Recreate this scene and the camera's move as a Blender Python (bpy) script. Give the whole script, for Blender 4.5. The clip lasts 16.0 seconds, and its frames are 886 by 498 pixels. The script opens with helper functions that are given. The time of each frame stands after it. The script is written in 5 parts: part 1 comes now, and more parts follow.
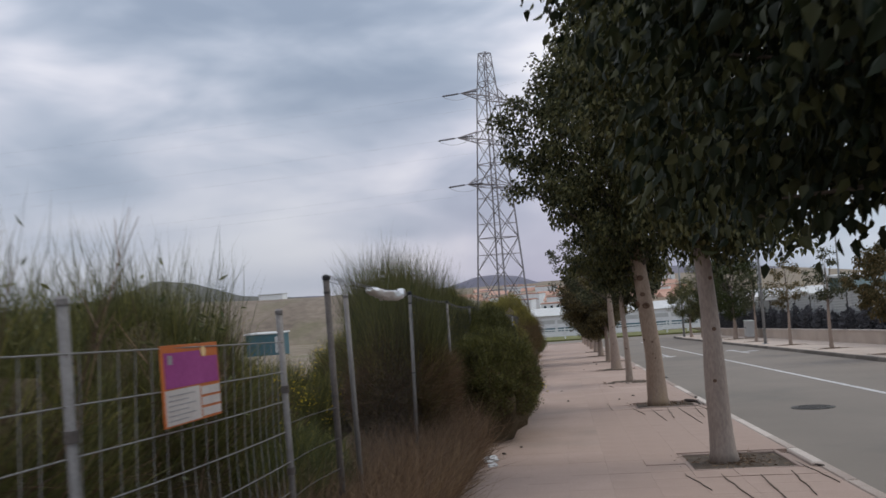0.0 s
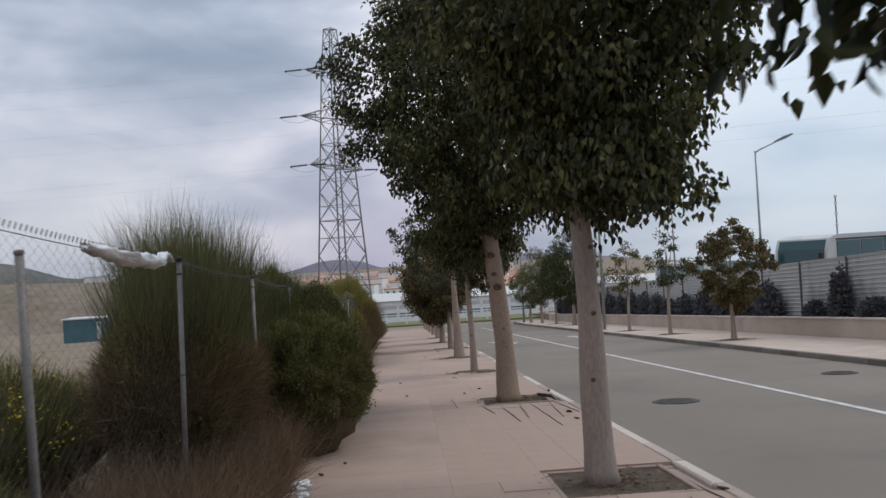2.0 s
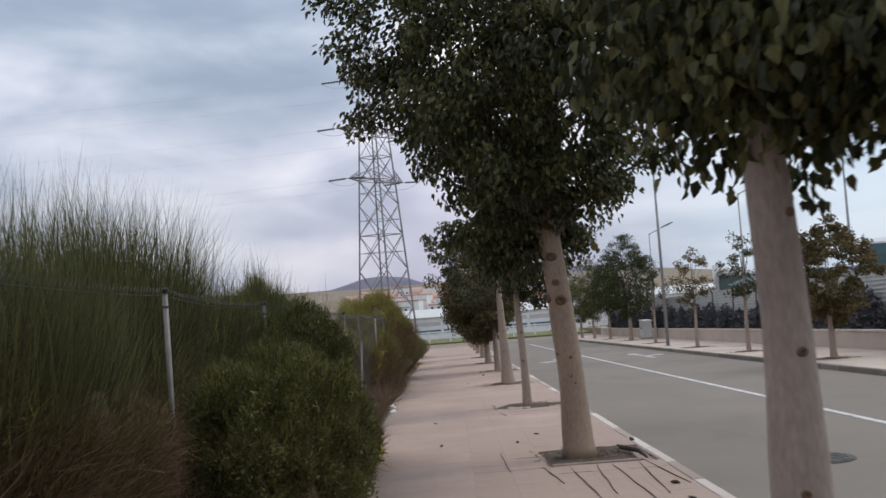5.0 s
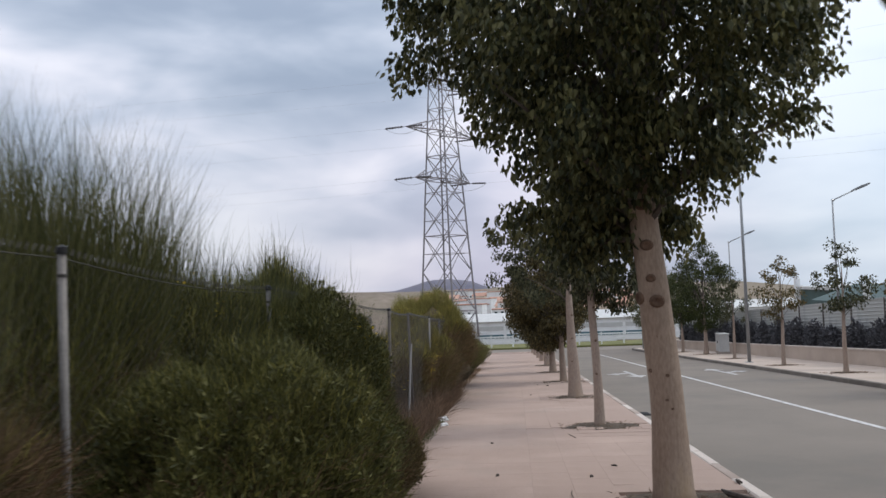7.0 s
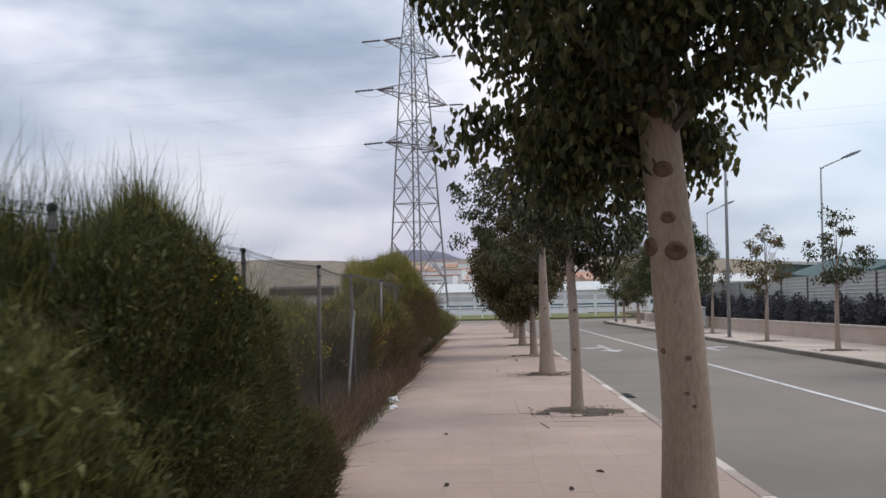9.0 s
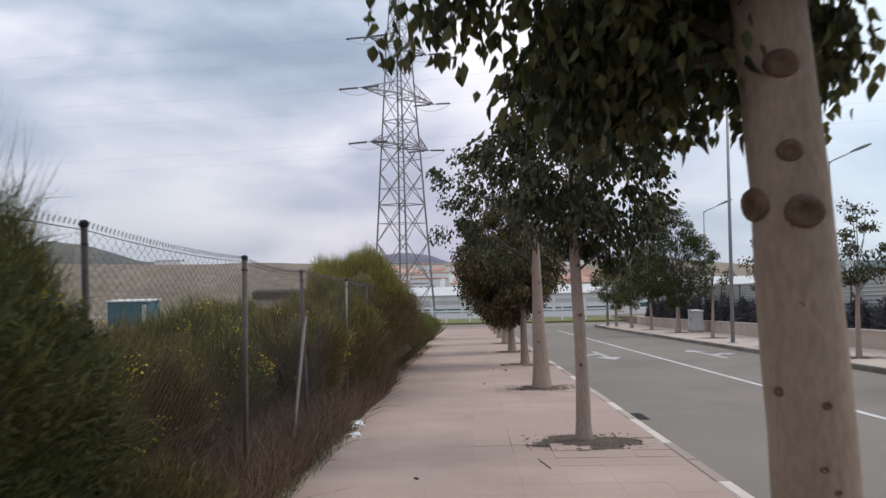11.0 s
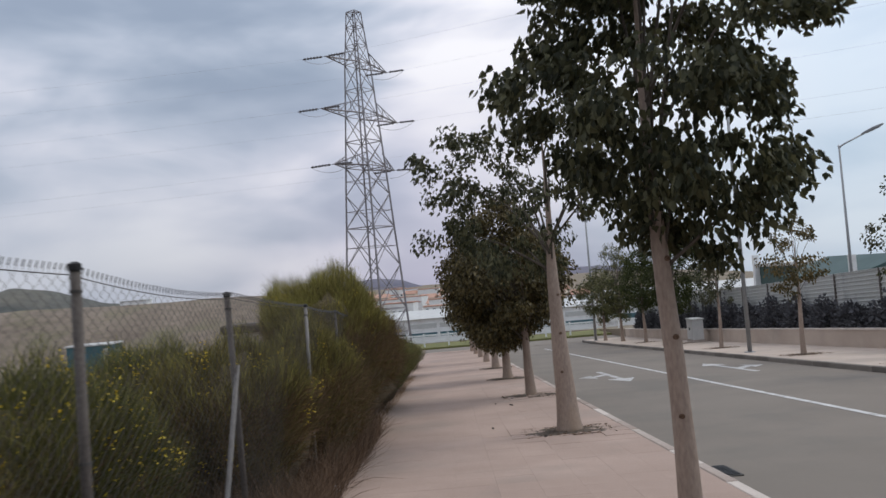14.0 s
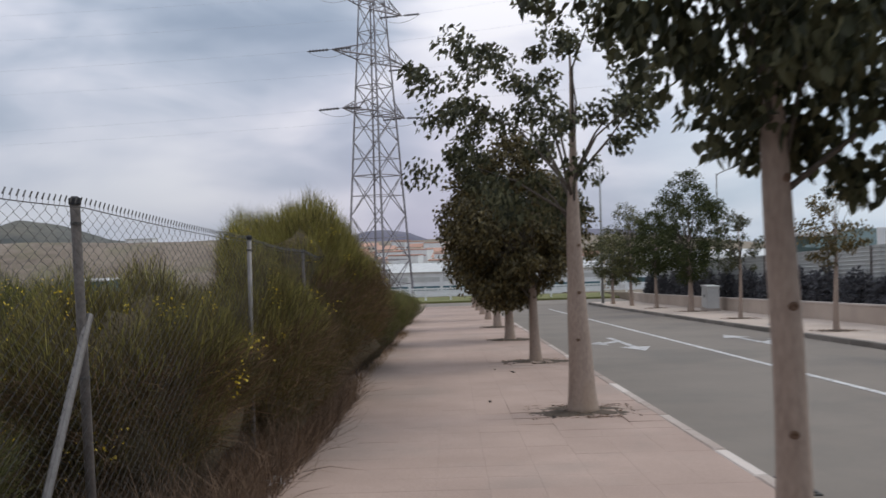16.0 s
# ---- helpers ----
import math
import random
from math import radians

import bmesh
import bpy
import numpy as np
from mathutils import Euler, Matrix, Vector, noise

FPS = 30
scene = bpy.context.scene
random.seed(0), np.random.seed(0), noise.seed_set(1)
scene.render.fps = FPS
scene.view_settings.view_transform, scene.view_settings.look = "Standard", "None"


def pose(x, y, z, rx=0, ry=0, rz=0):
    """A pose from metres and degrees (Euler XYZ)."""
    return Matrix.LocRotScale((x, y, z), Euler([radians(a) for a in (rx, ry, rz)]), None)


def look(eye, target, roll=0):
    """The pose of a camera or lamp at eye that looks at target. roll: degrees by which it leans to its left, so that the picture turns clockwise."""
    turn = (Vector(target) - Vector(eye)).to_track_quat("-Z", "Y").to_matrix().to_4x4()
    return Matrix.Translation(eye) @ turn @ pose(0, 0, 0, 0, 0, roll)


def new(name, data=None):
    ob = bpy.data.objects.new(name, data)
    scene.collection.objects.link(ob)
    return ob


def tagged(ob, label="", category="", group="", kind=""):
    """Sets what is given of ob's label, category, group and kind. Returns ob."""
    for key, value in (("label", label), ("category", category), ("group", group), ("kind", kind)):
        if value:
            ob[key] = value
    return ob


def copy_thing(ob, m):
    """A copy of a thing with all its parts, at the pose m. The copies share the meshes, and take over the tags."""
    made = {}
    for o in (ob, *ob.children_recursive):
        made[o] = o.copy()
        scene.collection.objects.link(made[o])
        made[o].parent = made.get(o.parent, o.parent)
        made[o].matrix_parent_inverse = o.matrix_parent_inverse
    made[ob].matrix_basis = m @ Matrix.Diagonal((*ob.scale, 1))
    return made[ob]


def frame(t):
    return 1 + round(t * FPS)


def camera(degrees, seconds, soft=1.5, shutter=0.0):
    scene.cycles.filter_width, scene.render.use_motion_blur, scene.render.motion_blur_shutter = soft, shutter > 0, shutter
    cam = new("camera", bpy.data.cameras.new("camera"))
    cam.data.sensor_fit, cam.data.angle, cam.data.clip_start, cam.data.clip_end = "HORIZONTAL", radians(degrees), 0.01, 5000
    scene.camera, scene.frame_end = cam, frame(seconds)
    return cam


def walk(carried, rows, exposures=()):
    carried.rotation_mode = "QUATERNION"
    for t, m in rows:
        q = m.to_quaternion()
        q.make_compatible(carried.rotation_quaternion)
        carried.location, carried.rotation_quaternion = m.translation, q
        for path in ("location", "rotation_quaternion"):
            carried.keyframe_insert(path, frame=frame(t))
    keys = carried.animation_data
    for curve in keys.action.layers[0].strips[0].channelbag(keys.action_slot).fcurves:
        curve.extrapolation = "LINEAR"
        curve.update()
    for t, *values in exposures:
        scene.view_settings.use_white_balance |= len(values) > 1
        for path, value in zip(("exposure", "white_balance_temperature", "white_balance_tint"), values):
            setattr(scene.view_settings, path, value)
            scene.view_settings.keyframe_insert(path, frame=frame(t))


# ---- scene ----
cam = camera(55.9, 16.0, 1.5, 0.6)
METRES, EYE, TILT, LEAN, TURN = 18.7, 1.55, 0.0, 0.0, 7.8
ROWS = [
    (0.0, -0.0008, -0.0016, -0.0001, 0.21, 2.28, 4.18),
    (0.5, 0.0019, 0.0309, -0.0040, -2.09, 2.19, 2.89),
    (1.0, 0.0078, 0.0659, -0.0063, -7.04, 0.67, 3.67),
    (1.5, 0.0139, 0.0943, -0.0071, -7.68, 0.36, 4.26),
    (2.0, 0.0188, 0.1269, -0.0096, -10.52, 0.58, 3.33),
    (2.5, 0.0241, 0.1568, -0.0115, -5.50, -0.80, 2.51),
    (3.0, 0.0277, 0.1894, -0.0122, -5.08, -0.84, 3.14),
    (3.5, 0.0351, 0.2203, -0.0132, -7.43, 0.43, 2.67),
    (4.0, 0.0428, 0.2480, -0.0172, -6.19, 1.17, 0.92),
    (4.5, 0.0504, 0.2834, -0.0164, -8.47, 1.49, 4.19),
    (7.0, 0.0695, 0.4234, -0.0246, -3.02, 2.34, 2.30),
    (7.5, 0.0750, 0.4621, -0.0298, -5.80, -0.15, 0.78),
    (8.0, 0.0828, 0.5004, -0.0317, -8.80, -1.81, 2.60),
    (8.5, 0.0879, 0.5264, -0.0340, -4.86, 0.07, 1.32),
    (11.0, 0.1117, 0.6754, -0.0442, -5.80, 0.49, 1.32),
    (11.5, 0.1135, 0.7101, -0.0457, -4.29, -1.38, 2.67),
    (12.0, 0.1120, 0.7381, -0.0469, -0.98, 1.18, 1.13),
    (12.5, 0.1092, 0.7653, -0.0496, -2.19, 0.65, 3.42),
    (13.0, 0.1075, 0.7956, -0.0502, 0.16, 0.17, 3.27),
    (13.5, 0.1088, 0.8283, -0.0528, -6.35, 2.31, 3.84),
    (14.0, 0.1159, 0.8628, -0.0518, -7.80, 1.95, 4.75),
    (14.5, 0.1215, 0.8915, -0.0558, -8.27, 1.44, 0.95),
    (15.0, 0.1307, 0.9188, -0.0608, -10.44, 1.15, 2.65),
    (15.5, 0.1364, 0.9519, -0.0605, -9.38, -0.95, 0.64),
    (16.0, 0.1390, 0.9817, -0.0618, -7.33, -1.13, 1.72),
]
walk(cam, [(t, pose(0, 0, EYE, TILT, LEAN, TURN) @ pose(METRES * x, METRES * y, METRES * z, 90 + pitch, roll, yaw)) for t, x, y, z, yaw, pitch, roll in ROWS],
     [(0.0, -0.2), (1.5, -0.18), (3.0, -0.1), (4.5, 0.0), (8.5, 0.08), (11.0, 0.04), (12.5, -0.08), (14.0, -0.16), (16.0, -0.14)])
# ---- world, sun, exposure ----
SLOPE = 0.0625          # the street falls away from the first eye


def tree_of(mat):
    nt = mat.node_tree
    return nt, nt.nodes, nt.links


world = bpy.data.worlds.new("overcast_sky")
scene.world = world
world.use_nodes = True
wt = world.node_tree
wn, wl = wt.nodes, wt.links
wn.clear()
w_out = wn.new("ShaderNodeOutputWorld")
w_bg = wn.new("ShaderNodeBackground")
sky = wn.new("ShaderNodeTexSky")
sky.sky_type, sky.sun_disc = "NISHITA", False
sky.sun_elevation, sky.sun_rotation = radians(48), radians(70)
w_co = wn.new("ShaderNodeTexCoord")
w_sep = wn.new("ShaderNodeSeparateXYZ")
wl.new(w_co.outputs["Generated"], w_sep.inputs[0])


def wmath(op, a, b=None, c=None, clamp=False):
    n = wn.new("ShaderNodeMath")
    n.operation, n.use_clamp = op, clamp
    for i, v in enumerate((a, b, c)):
        if v is None:
            continue
        if isinstance(v, (int, float)):
            n.inputs[i].default_value = v
        else:
            wl.new(v, n.inputs[i])
    return n.outputs[0]


# cloud deck: soft masses drawn out along the horizon


def wnoise(scale, offset, tall, detail, rough, warp=0.0):
    m = wn.new("ShaderNodeMapping")
    m.inputs["Location"].default_value = offset
    m.inputs["Rotation"].default_value = (radians(4), radians(-5), 0)
    m.inputs["Scale"].default_value = (1, 1, tall)
    wl.new(w_co.outputs["Generated"], m.inputs[0])
    n = wn.new("ShaderNodeTexNoise")
    n.inputs["Scale"].default_value, n.inputs["Detail"].default_value = scale, detail
    n.inputs["Roughness"].default_value, n.inputs["Distortion"].default_value = rough, warp
    wl.new(m.outputs[0], n.inputs["Vector"])
    return n.outputs[0]


def wramp(fac, stops):
    r = wn.new("ShaderNodeValToRGB")
    r.color_ramp.interpolation = "B_SPLINE"
    els = r.color_ramp.elements
    while len(els) < len(stops):
        els.new(0.5)
    for e, (p, col) in zip(els, stops):
        e.position, e.color = p, (*col, 1)
    wl.new(fac, r.inputs[0])
    return r.outputs[0]


def wmix(fac, a, b):
    n = wn.new("ShaderNodeMix")
    n.data_type = "RGBA"
    for v, s in ((fac, n.inputs[0]), (a, n.inputs[6]), (b, n.inputs[7])):
        if isinstance(v, (int, float)):
            s.default_value = v
        elif isinstance(v, tuple):
            s.default_value = (*v, 1)
        else:
            wl.new(v, s)
    return n.outputs[2]


big = wnoise(2.2, (0.37, 0.2, 0.62), 3.0, 3, 0.45, 0.3)
fine = wnoise(5.0, (3.1, 1.7, 0.4), 2.6, 4, 0.5, 0.3)
mass = wmath("ADD", wmath("MULTIPLY", big, 0.72), wmath("MULTIPLY", fine, 0.28))
cloud = wramp(mass, [(0.38, (0.235, 0.287, 0.378)), (0.46, (0.395, 0.448, 0.543)), (0.525, (0.63, 0.637, 0.718)), (0.60, (0.84, 0.83, 0.865))])
# bluer and paler towards the east, faintly violet low down ahead
east = wmath("MULTIPLY_ADD", w_sep.outputs[0], 3.0, -0.30, clamp=True)
cloud = wmix(wmath("MULTIPLY", east, 0.6), cloud, (0.52, 0.665, 0.81))
low = wmath("MULTIPLY_ADD", w_sep.outputs[2], -4.0, 1.0, clamp=True)
ahead = wmath("MULTIPLY_ADD", wmath("ABSOLUTE", w_sep.outputs[0]), -3.2, 1.0, clamp=True)
cloud = wmix(wmath("MULTIPLY", wmath("MULTIPLY", low, ahead), 0.75), cloud, (0.56, 0.53, 0.68))
west = wmath("MULTIPLY_ADD", w_sep.outputs[0], -3.6, -0.40, clamp=True)
cloud = wmix(wmath("MULTIPLY", wmath("MULTIPLY", low, west), 0.75), cloud, (0.42, 0.465, 0.565))
clear = wn.new("ShaderNodeVectorMath")
clear.operation = "SCALE"
clear.inputs[3].default_value = 0.1
wl.new(sky.outputs[0], clear.inputs[0])
whole = wmix(0.93, clear.outputs[0], cloud)
# the deck is thinner overhead than near the horizon
lift = wmath("MULTIPLY_ADD", wmath("MAXIMUM", w_sep.outputs[2], 0.0), 1.1, 1.08)
wl.new(whole, w_bg.inputs[0])
wl.new(lift, w_bg.inputs[1])
wl.new(w_bg.outputs[0], w_out.inputs[0])

sun_data = bpy.data.lights.new("sun", "SUN")
sun_data.energy, sun_data.angle, sun_data.color = 1.2, radians(25), (1.0, 0.93, 0.84)
sun = new("sun", sun_data)
sun.matrix_world = look((60, 20, 75), (0, 0, 0))

# ---- materials ----


def material(name):
    m = bpy.data.materials.new(name)
    m.use_nodes = True
    return m, m.node_tree.nodes, m.node_tree.links, m.node_tree.nodes["Principled BSDF"]


def surface(name, dark, light, scale=3.0, fine_scale=40.0, rough=0.8, bump=0.3, bump_dist=0.01, metal=0.0, spread=0.35, stretch=(1, 1, 1),
            piece=0.0, island=0.0, spots=None, spot_scale=1.2, spot_amount=0.5, spec=0.3):
    """Two scales of noise between two colours, with fine relief; spots: a second, blotchy colour."""
    m, n, l, p = material(name)
    co = n.new("ShaderNodeTexCoord")
    mp = n.new("ShaderNodeMapping")
    mp.inputs["Scale"].default_value = stretch
    l.new(co.outputs["Object"], mp.inputs[0])
    a, b = n.new("ShaderNodeTexNoise"), n.new("ShaderNodeTexNoise")
    a.inputs["Scale"].default_value, a.inputs["Detail"].default_value = scale, 4
    b.inputs["Scale"].default_value, b.inputs["Detail"].default_value = fine_scale, 3
    l.new(mp.outputs[0], a.inputs["Vector"])
    l.new(mp.outputs[0], b.inputs["Vector"])
    mixer = n.new("ShaderNodeMath")
    mixer.operation = "MULTIPLY_ADD"
    l.new(b.outputs[0], mixer.inputs[0])
    mixer.inputs[1].default_value = 0.45
    half = n.new("ShaderNodeMath")
    half.operation = "MULTIPLY"
    half.inputs[1].default_value = 0.55
    l.new(a.outputs[0], half.inputs[0])
    l.new(half.outputs[0], mixer.inputs[2])
    val = mixer.outputs[0]
    if piece or island:
        src = n.new("ShaderNodeObjectInfo").outputs["Random"] if piece else n.new("ShaderNodeNewGeometry").outputs["Random Per Island"]
        ad = n.new("ShaderNodeMath")
        ad.operation = "MULTIPLY_ADD"
        l.new(src, ad.inputs[0])
        ad.inputs[1].default_value = piece or island
        l.new(val, ad.inputs[2])
        sb = n.new("ShaderNodeMath")
        sb.operation = "SUBTRACT"
        l.new(ad.outputs[0], sb.inputs[0])
        sb.inputs[1].default_value = 0.5 * (piece or island)
        val = sb.outputs[0]
    r = n.new("ShaderNodeValToRGB")
    r.color_ramp.elements[0].position, r.color_ramp.elements[1].position = 0.5 - spread / 2, 0.5 + spread / 2
    r.color_ramp.elements[0].color, r.color_ramp.elements[1].color = (*dark, 1), (*light, 1)
    l.new(val, r.inputs[0])
    col = r.outputs[0]
    if spots:
        s = n.new("ShaderNodeTexNoise")
        s.inputs["Scale"].default_value, s.inputs["Detail"].default_value, s.inputs["Roughness"].default_value = spot_scale, 6, 0.65
        l.new(mp.outputs[0], s.inputs["Vector"])
        rr = n.new("ShaderNodeMapRange")
        rr.inputs[1].default_value, rr.inputs[2].default_value, rr.inputs[4].default_value = 0.52, 0.66, spot_amount
        l.new(s.outputs[0], rr.inputs[0])
        mx = n.new("ShaderNodeMix")
        mx.data_type = "RGBA"
        l.new(rr.outputs[0], mx.inputs[0])
        l.new(col, mx.inputs[6])
        mx.inputs[7].default_value = (*spots, 1)
        col = mx.outputs[2]
    l.new(col, p.inputs["Base Color"])
    p.inputs["Roughness"].default_value, p.inputs["Metallic"].default_value = rough, metal
    p.inputs["Specular IOR Level"].default_value = spec
    if bump:
        bp = n.new("ShaderNodeBump")
        bp.inputs["Strength"].default_value, bp.inputs["Distance"].default_value = bump, bump_dist
        l.new(mixer.outputs[0], bp.inputs["Height"])
        l.new(bp.outputs[0], p.inputs["Normal"])
    return m


def foliage(name, dark, light, through_light=0.25, rough=0.5, spec=0.35, dark_share=0.25):
    """Leaves or stems: each island has its own shade between two colours, and lets a little light through."""
    m, n, l, p = material(name)
    g = n.new("ShaderNodeNewGeometry")
    r = n.new("ShaderNodeValToRGB")
    r.color_ramp.elements[0].color, r.color_ramp.elements[1].color = (*dark, 1), (*light, 1)
    r.color_ramp.elements[0].position = dark_share
    l.new(g.outputs["Random Per Island"], r.inputs[0])
    l.new(r.outputs[0], p.inputs["Base Color"])
    p.inputs["Roughness"].default_value = rough
    p.inputs["Specular IOR Level"].default_value = spec
    t = n.new("ShaderNodeBsdfTranslucent")
    l.new(r.outputs[0], t.inputs[0])
    mx = n.new("ShaderNodeMixShader")
    mx.inputs[0].default_value = through_light
    l.new(p.outputs[0], mx.inputs[1])
    l.new(t.outputs[0], mx.inputs[2])
    l.new(mx.outputs[0], n["Material Output"].inputs[0])
    return m


def glassy(name, tint, rough=0.06):
    m, n, l, p = material(name)
    p.inputs["Base Color"].default_value = (*tint, 1)
    p.inputs["Roughness"].default_value = rough
    p.inputs["Specular IOR Level"].default_value = 0.45
    return m


M_EARTH = surface("dry_earth", (0.13, 0.10, 0.072), (0.25, 0.20, 0.145), 0.35, 9, 0.95, 0.5, 0.05, spots=(0.11, 0.115, 0.05), spot_scale=0.12, spot_amount=0.7)
M_BANK = surface("bare_bank", (0.12, 0.094, 0.072), (0.235, 0.19, 0.147), 0.05, 0.5, 0.95, 0.5, 0.6, spots=(0.135, 0.125, 0.07), spot_scale=0.06, spot_amount=0.65)
M_ASPHALT = surface("asphalt", (0.156, 0.133, 0.110), (0.220, 0.188, 0.157), 0.5, 120, 0.85, 0.5, 0.006, spread=0.5, spots=(0.131, 0.118, 0.102), spot_scale=0.3, spot_amount=0.5)
M_SLAB = surface("paving_concrete", (0.306, 0.223, 0.182), (0.428, 0.316, 0.260), 0.9, 60, 0.9, 0.4, 0.004, piece=0.025, spots=(0.275, 0.228, 0.195), spot_scale=0.6, spot_amount=0.4)
M_SLAB_FAR = surface("paving_concrete_joined", (0.306, 0.223, 0.182), (0.428, 0.316, 0.260), 0.9, 60, 0.9, 0.4, 0.004, island=0.025, spots=(0.275, 0.228, 0.195), spot_scale=0.6, spot_amount=0.4)
M_PALE = surface("pale_concrete", (0.37, 0.300, 0.247), (0.50, 0.415, 0.350), 0.8, 40, 0.9, 0.4, 0.004, spots=(0.31, 0.27, 0.24), spot_scale=0.5, spot_amount=0.5)
M_KERB_DARK = surface("dark_kerb", (0.13, 0.115, 0.10), (0.22, 0.195, 0.17), 1.5, 60, 0.9, 0.4, 0.004, piece=0.3)
M_JOINT = surface("joint_sand", (0.25, 0.188, 0.158), (0.35, 0.265, 0.225), 4, 80, 0.95, 0.4, 0.004)
M_KERB = surface("kerb_concrete", (0.31, 0.245, 0.205), (0.57, 0.50, 0.445), 1.5, 70, 0.85, 0.4, 0.004, piece=0.45, spots=(0.22, 0.19, 0.165), spot_scale=1.5, spot_amount=0.5)
M_PAINT = surface("road_paint", (0.40, 0.385, 0.37), (0.66, 0.65, 0.635), 2.5, 50, 0.7, 0.2, 0.003, spots=(0.24, 0.22, 0.205), spot_scale=4, spot_amount=0.75)
M_PAINT_OLD = surface("worn_road_paint", (0.30, 0.285, 0.27), (0.60, 0.585, 0.57), 2.5, 50, 0.75, 0.2, 0.003, spots=(0.19, 0.175, 0.165), spot_scale=4, spot_amount=0.7)
M_SOIL = surface("pit_soil", (0.05, 0.038, 0.028), (0.13, 0.10, 0.075), 5, 60, 1.0, 0.9, 0.03)
M_IRON = surface("cast_iron", (0.055, 0.05, 0.047), (0.105, 0.098, 0.09), 6, 60, 0.7, 0.5, 0.004, metal=0.3)
M_BARK = surface("smooth_grey_bark", (0.225, 0.168, 0.134), (0.385, 0.300, 0.245), 2.2, 45, 0.85, 0.5, 0.01, stretch=(1, 1, 0.35), spots=(0.32, 0.225, 0.155), spot_scale=0.9, spot_amount=0.8)
M_BARK_GREY = surface("ashen_bark", (0.205, 0.162, 0.137), (0.365, 0.295, 0.252), 2.2, 45, 0.85, 0.5, 0.01, stretch=(1, 1, 0.35), spots=(0.21, 0.175, 0.15), spot_scale=1.3, spot_amount=0.7)
M_BARK_TAN = surface("tan_bark", (0.21, 0.148, 0.110), (0.37, 0.276, 0.207), 2.0, 45, 0.85, 0.5, 0.01, stretch=(1, 1, 0.35), spots=(0.30, 0.205, 0.112), spot_scale=0.8, spot_amount=0.85)
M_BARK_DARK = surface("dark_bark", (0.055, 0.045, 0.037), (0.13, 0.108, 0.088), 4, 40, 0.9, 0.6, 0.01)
M_SCAR = surface("branch_scar_bark", (0.075, 0.045, 0.03), (0.17, 0.105, 0.07), 12, 60, 0.9, 0.8, 0.01)
M_LEAF = foliage("kurrajong_leaf", (0.038, 0.046, 0.018), (0.205, 0.190, 0.076), 0.34, 0.5, 0.25, 0.30)
M_LEAF_BLUE = foliage("kurrajong_leaf_dull", (0.034, 0.038, 0.020), (0.132, 0.128, 0.066), 0.32, 0.5, 0.2)
# Unlit and lit copies of one leaf: the light is in the colour.
M_LEAF_UNLIT = foliage("unlit_leaf", (0.028, 0.034, 0.014), (0.148, 0.140, 0.056), 0.28, 0.5, 0.25, 0.3)
M_LEAF_LIT = foliage("lit_leaf", (0.050, 0.055, 0.020), (0.170, 0.158, 0.060), 0.34, 0.5, 0.25, 0.2)
# Darker leaf copy: the first tree's shade is put into its colour.
M_LEAF_SHADED = foliage("shaded_leaf", (0.014, 0.021, 0.009), (0.072, 0.076, 0.030), 0.2, 0.5, 0.2, 0.4)
M_LEAF_OLIVE = foliage("olive_leaf", (0.046, 0.038, 0.016), (0.166, 0.127, 0.050), 0.26, 0.5, 0.25)
M_LEAF_RUST = foliage("rusty_leaf", (0.062, 0.056, 0.020), (0.20, 0.136, 0.054), 0.32, 0.6)
M_LEAF_YOUNG = foliage("bright_leaf", (0.028, 0.038, 0.014), (0.092, 0.100, 0.036), 0.3, 0.6, 0.12)
M_BROOM = foliage("broom_stem", (0.062, 0.066, 0.021), (0.178, 0.168, 0.051), 0.32, 0.6)
M_BROOM_RUST = foliage("rusty_broom_stem", (0.072, 0.060, 0.022), (0.200, 0.158, 0.056), 0.28, 0.8)
M_BROOM_DULL = foliage("dull_broom_stem", (0.070, 0.053, 0.020), (0.185, 0.140, 0.052), 0.28, 0.7)
M_WISP = foliage("broom_wisp", (0.055, 0.062, 0.02), (0.155, 0.147, 0.052), 0.3, 0.7)
M_BROOM_TIP = foliage("broom_tip", (0.17, 0.16, 0.04), (0.38, 0.33, 0.09), 0.3, 0.7)
M_CORE = surface("bush_shade_core", (0.050, 0.039, 0.022), (0.115, 0.088, 0.050), 3, 25, 1.0, 1.0, 0.08)
M_DEAD = foliage("dead_twig", (0.100, 0.066, 0.044), (0.270, 0.178, 0.115), 0.15, 0.9)
M_OLD = foliage("old_broom_stem", (0.090, 0.055, 0.032), (0.220, 0.135, 0.076), 0.2, 0.9)
M_STRAW = foliage("dry_straw", (0.15, 0.092, 0.052), (0.34, 0.232, 0.130), 0.25, 0.9)
M_FLOWER = foliage("broom_flower", (0.62, 0.42, 0.02), (0.85, 0.66, 0.07), 0.3, 0.6)
M_WEED = foliage("weed_blade", (0.06, 0.075, 0.025), (0.17, 0.17, 0.07), 0.3, 0.7)
M_GALV = surface("galvanised_steel", (0.145, 0.132, 0.124), (0.25, 0.235, 0.222), 8, 90, 0.55, 0.2, 0.002, metal=0.45)
M_PANEL = surface("panel_wire", (0.17, 0.165, 0.155), (0.28, 0.27, 0.255), 8, 90, 0.55, 0.0, metal=0.3)
M_POST = surface("weathered_post", (0.075, 0.064, 0.058), (0.155, 0.135, 0.122), 6, 60, 0.75, 0.4, 0.004, metal=0.2)
M_WIRE = surface("fence_wire", (0.06, 0.056, 0.053), (0.11, 0.105, 0.10), 10, 90, 0.85, 0.0, 0.002, metal=0.1, spec=0.15)
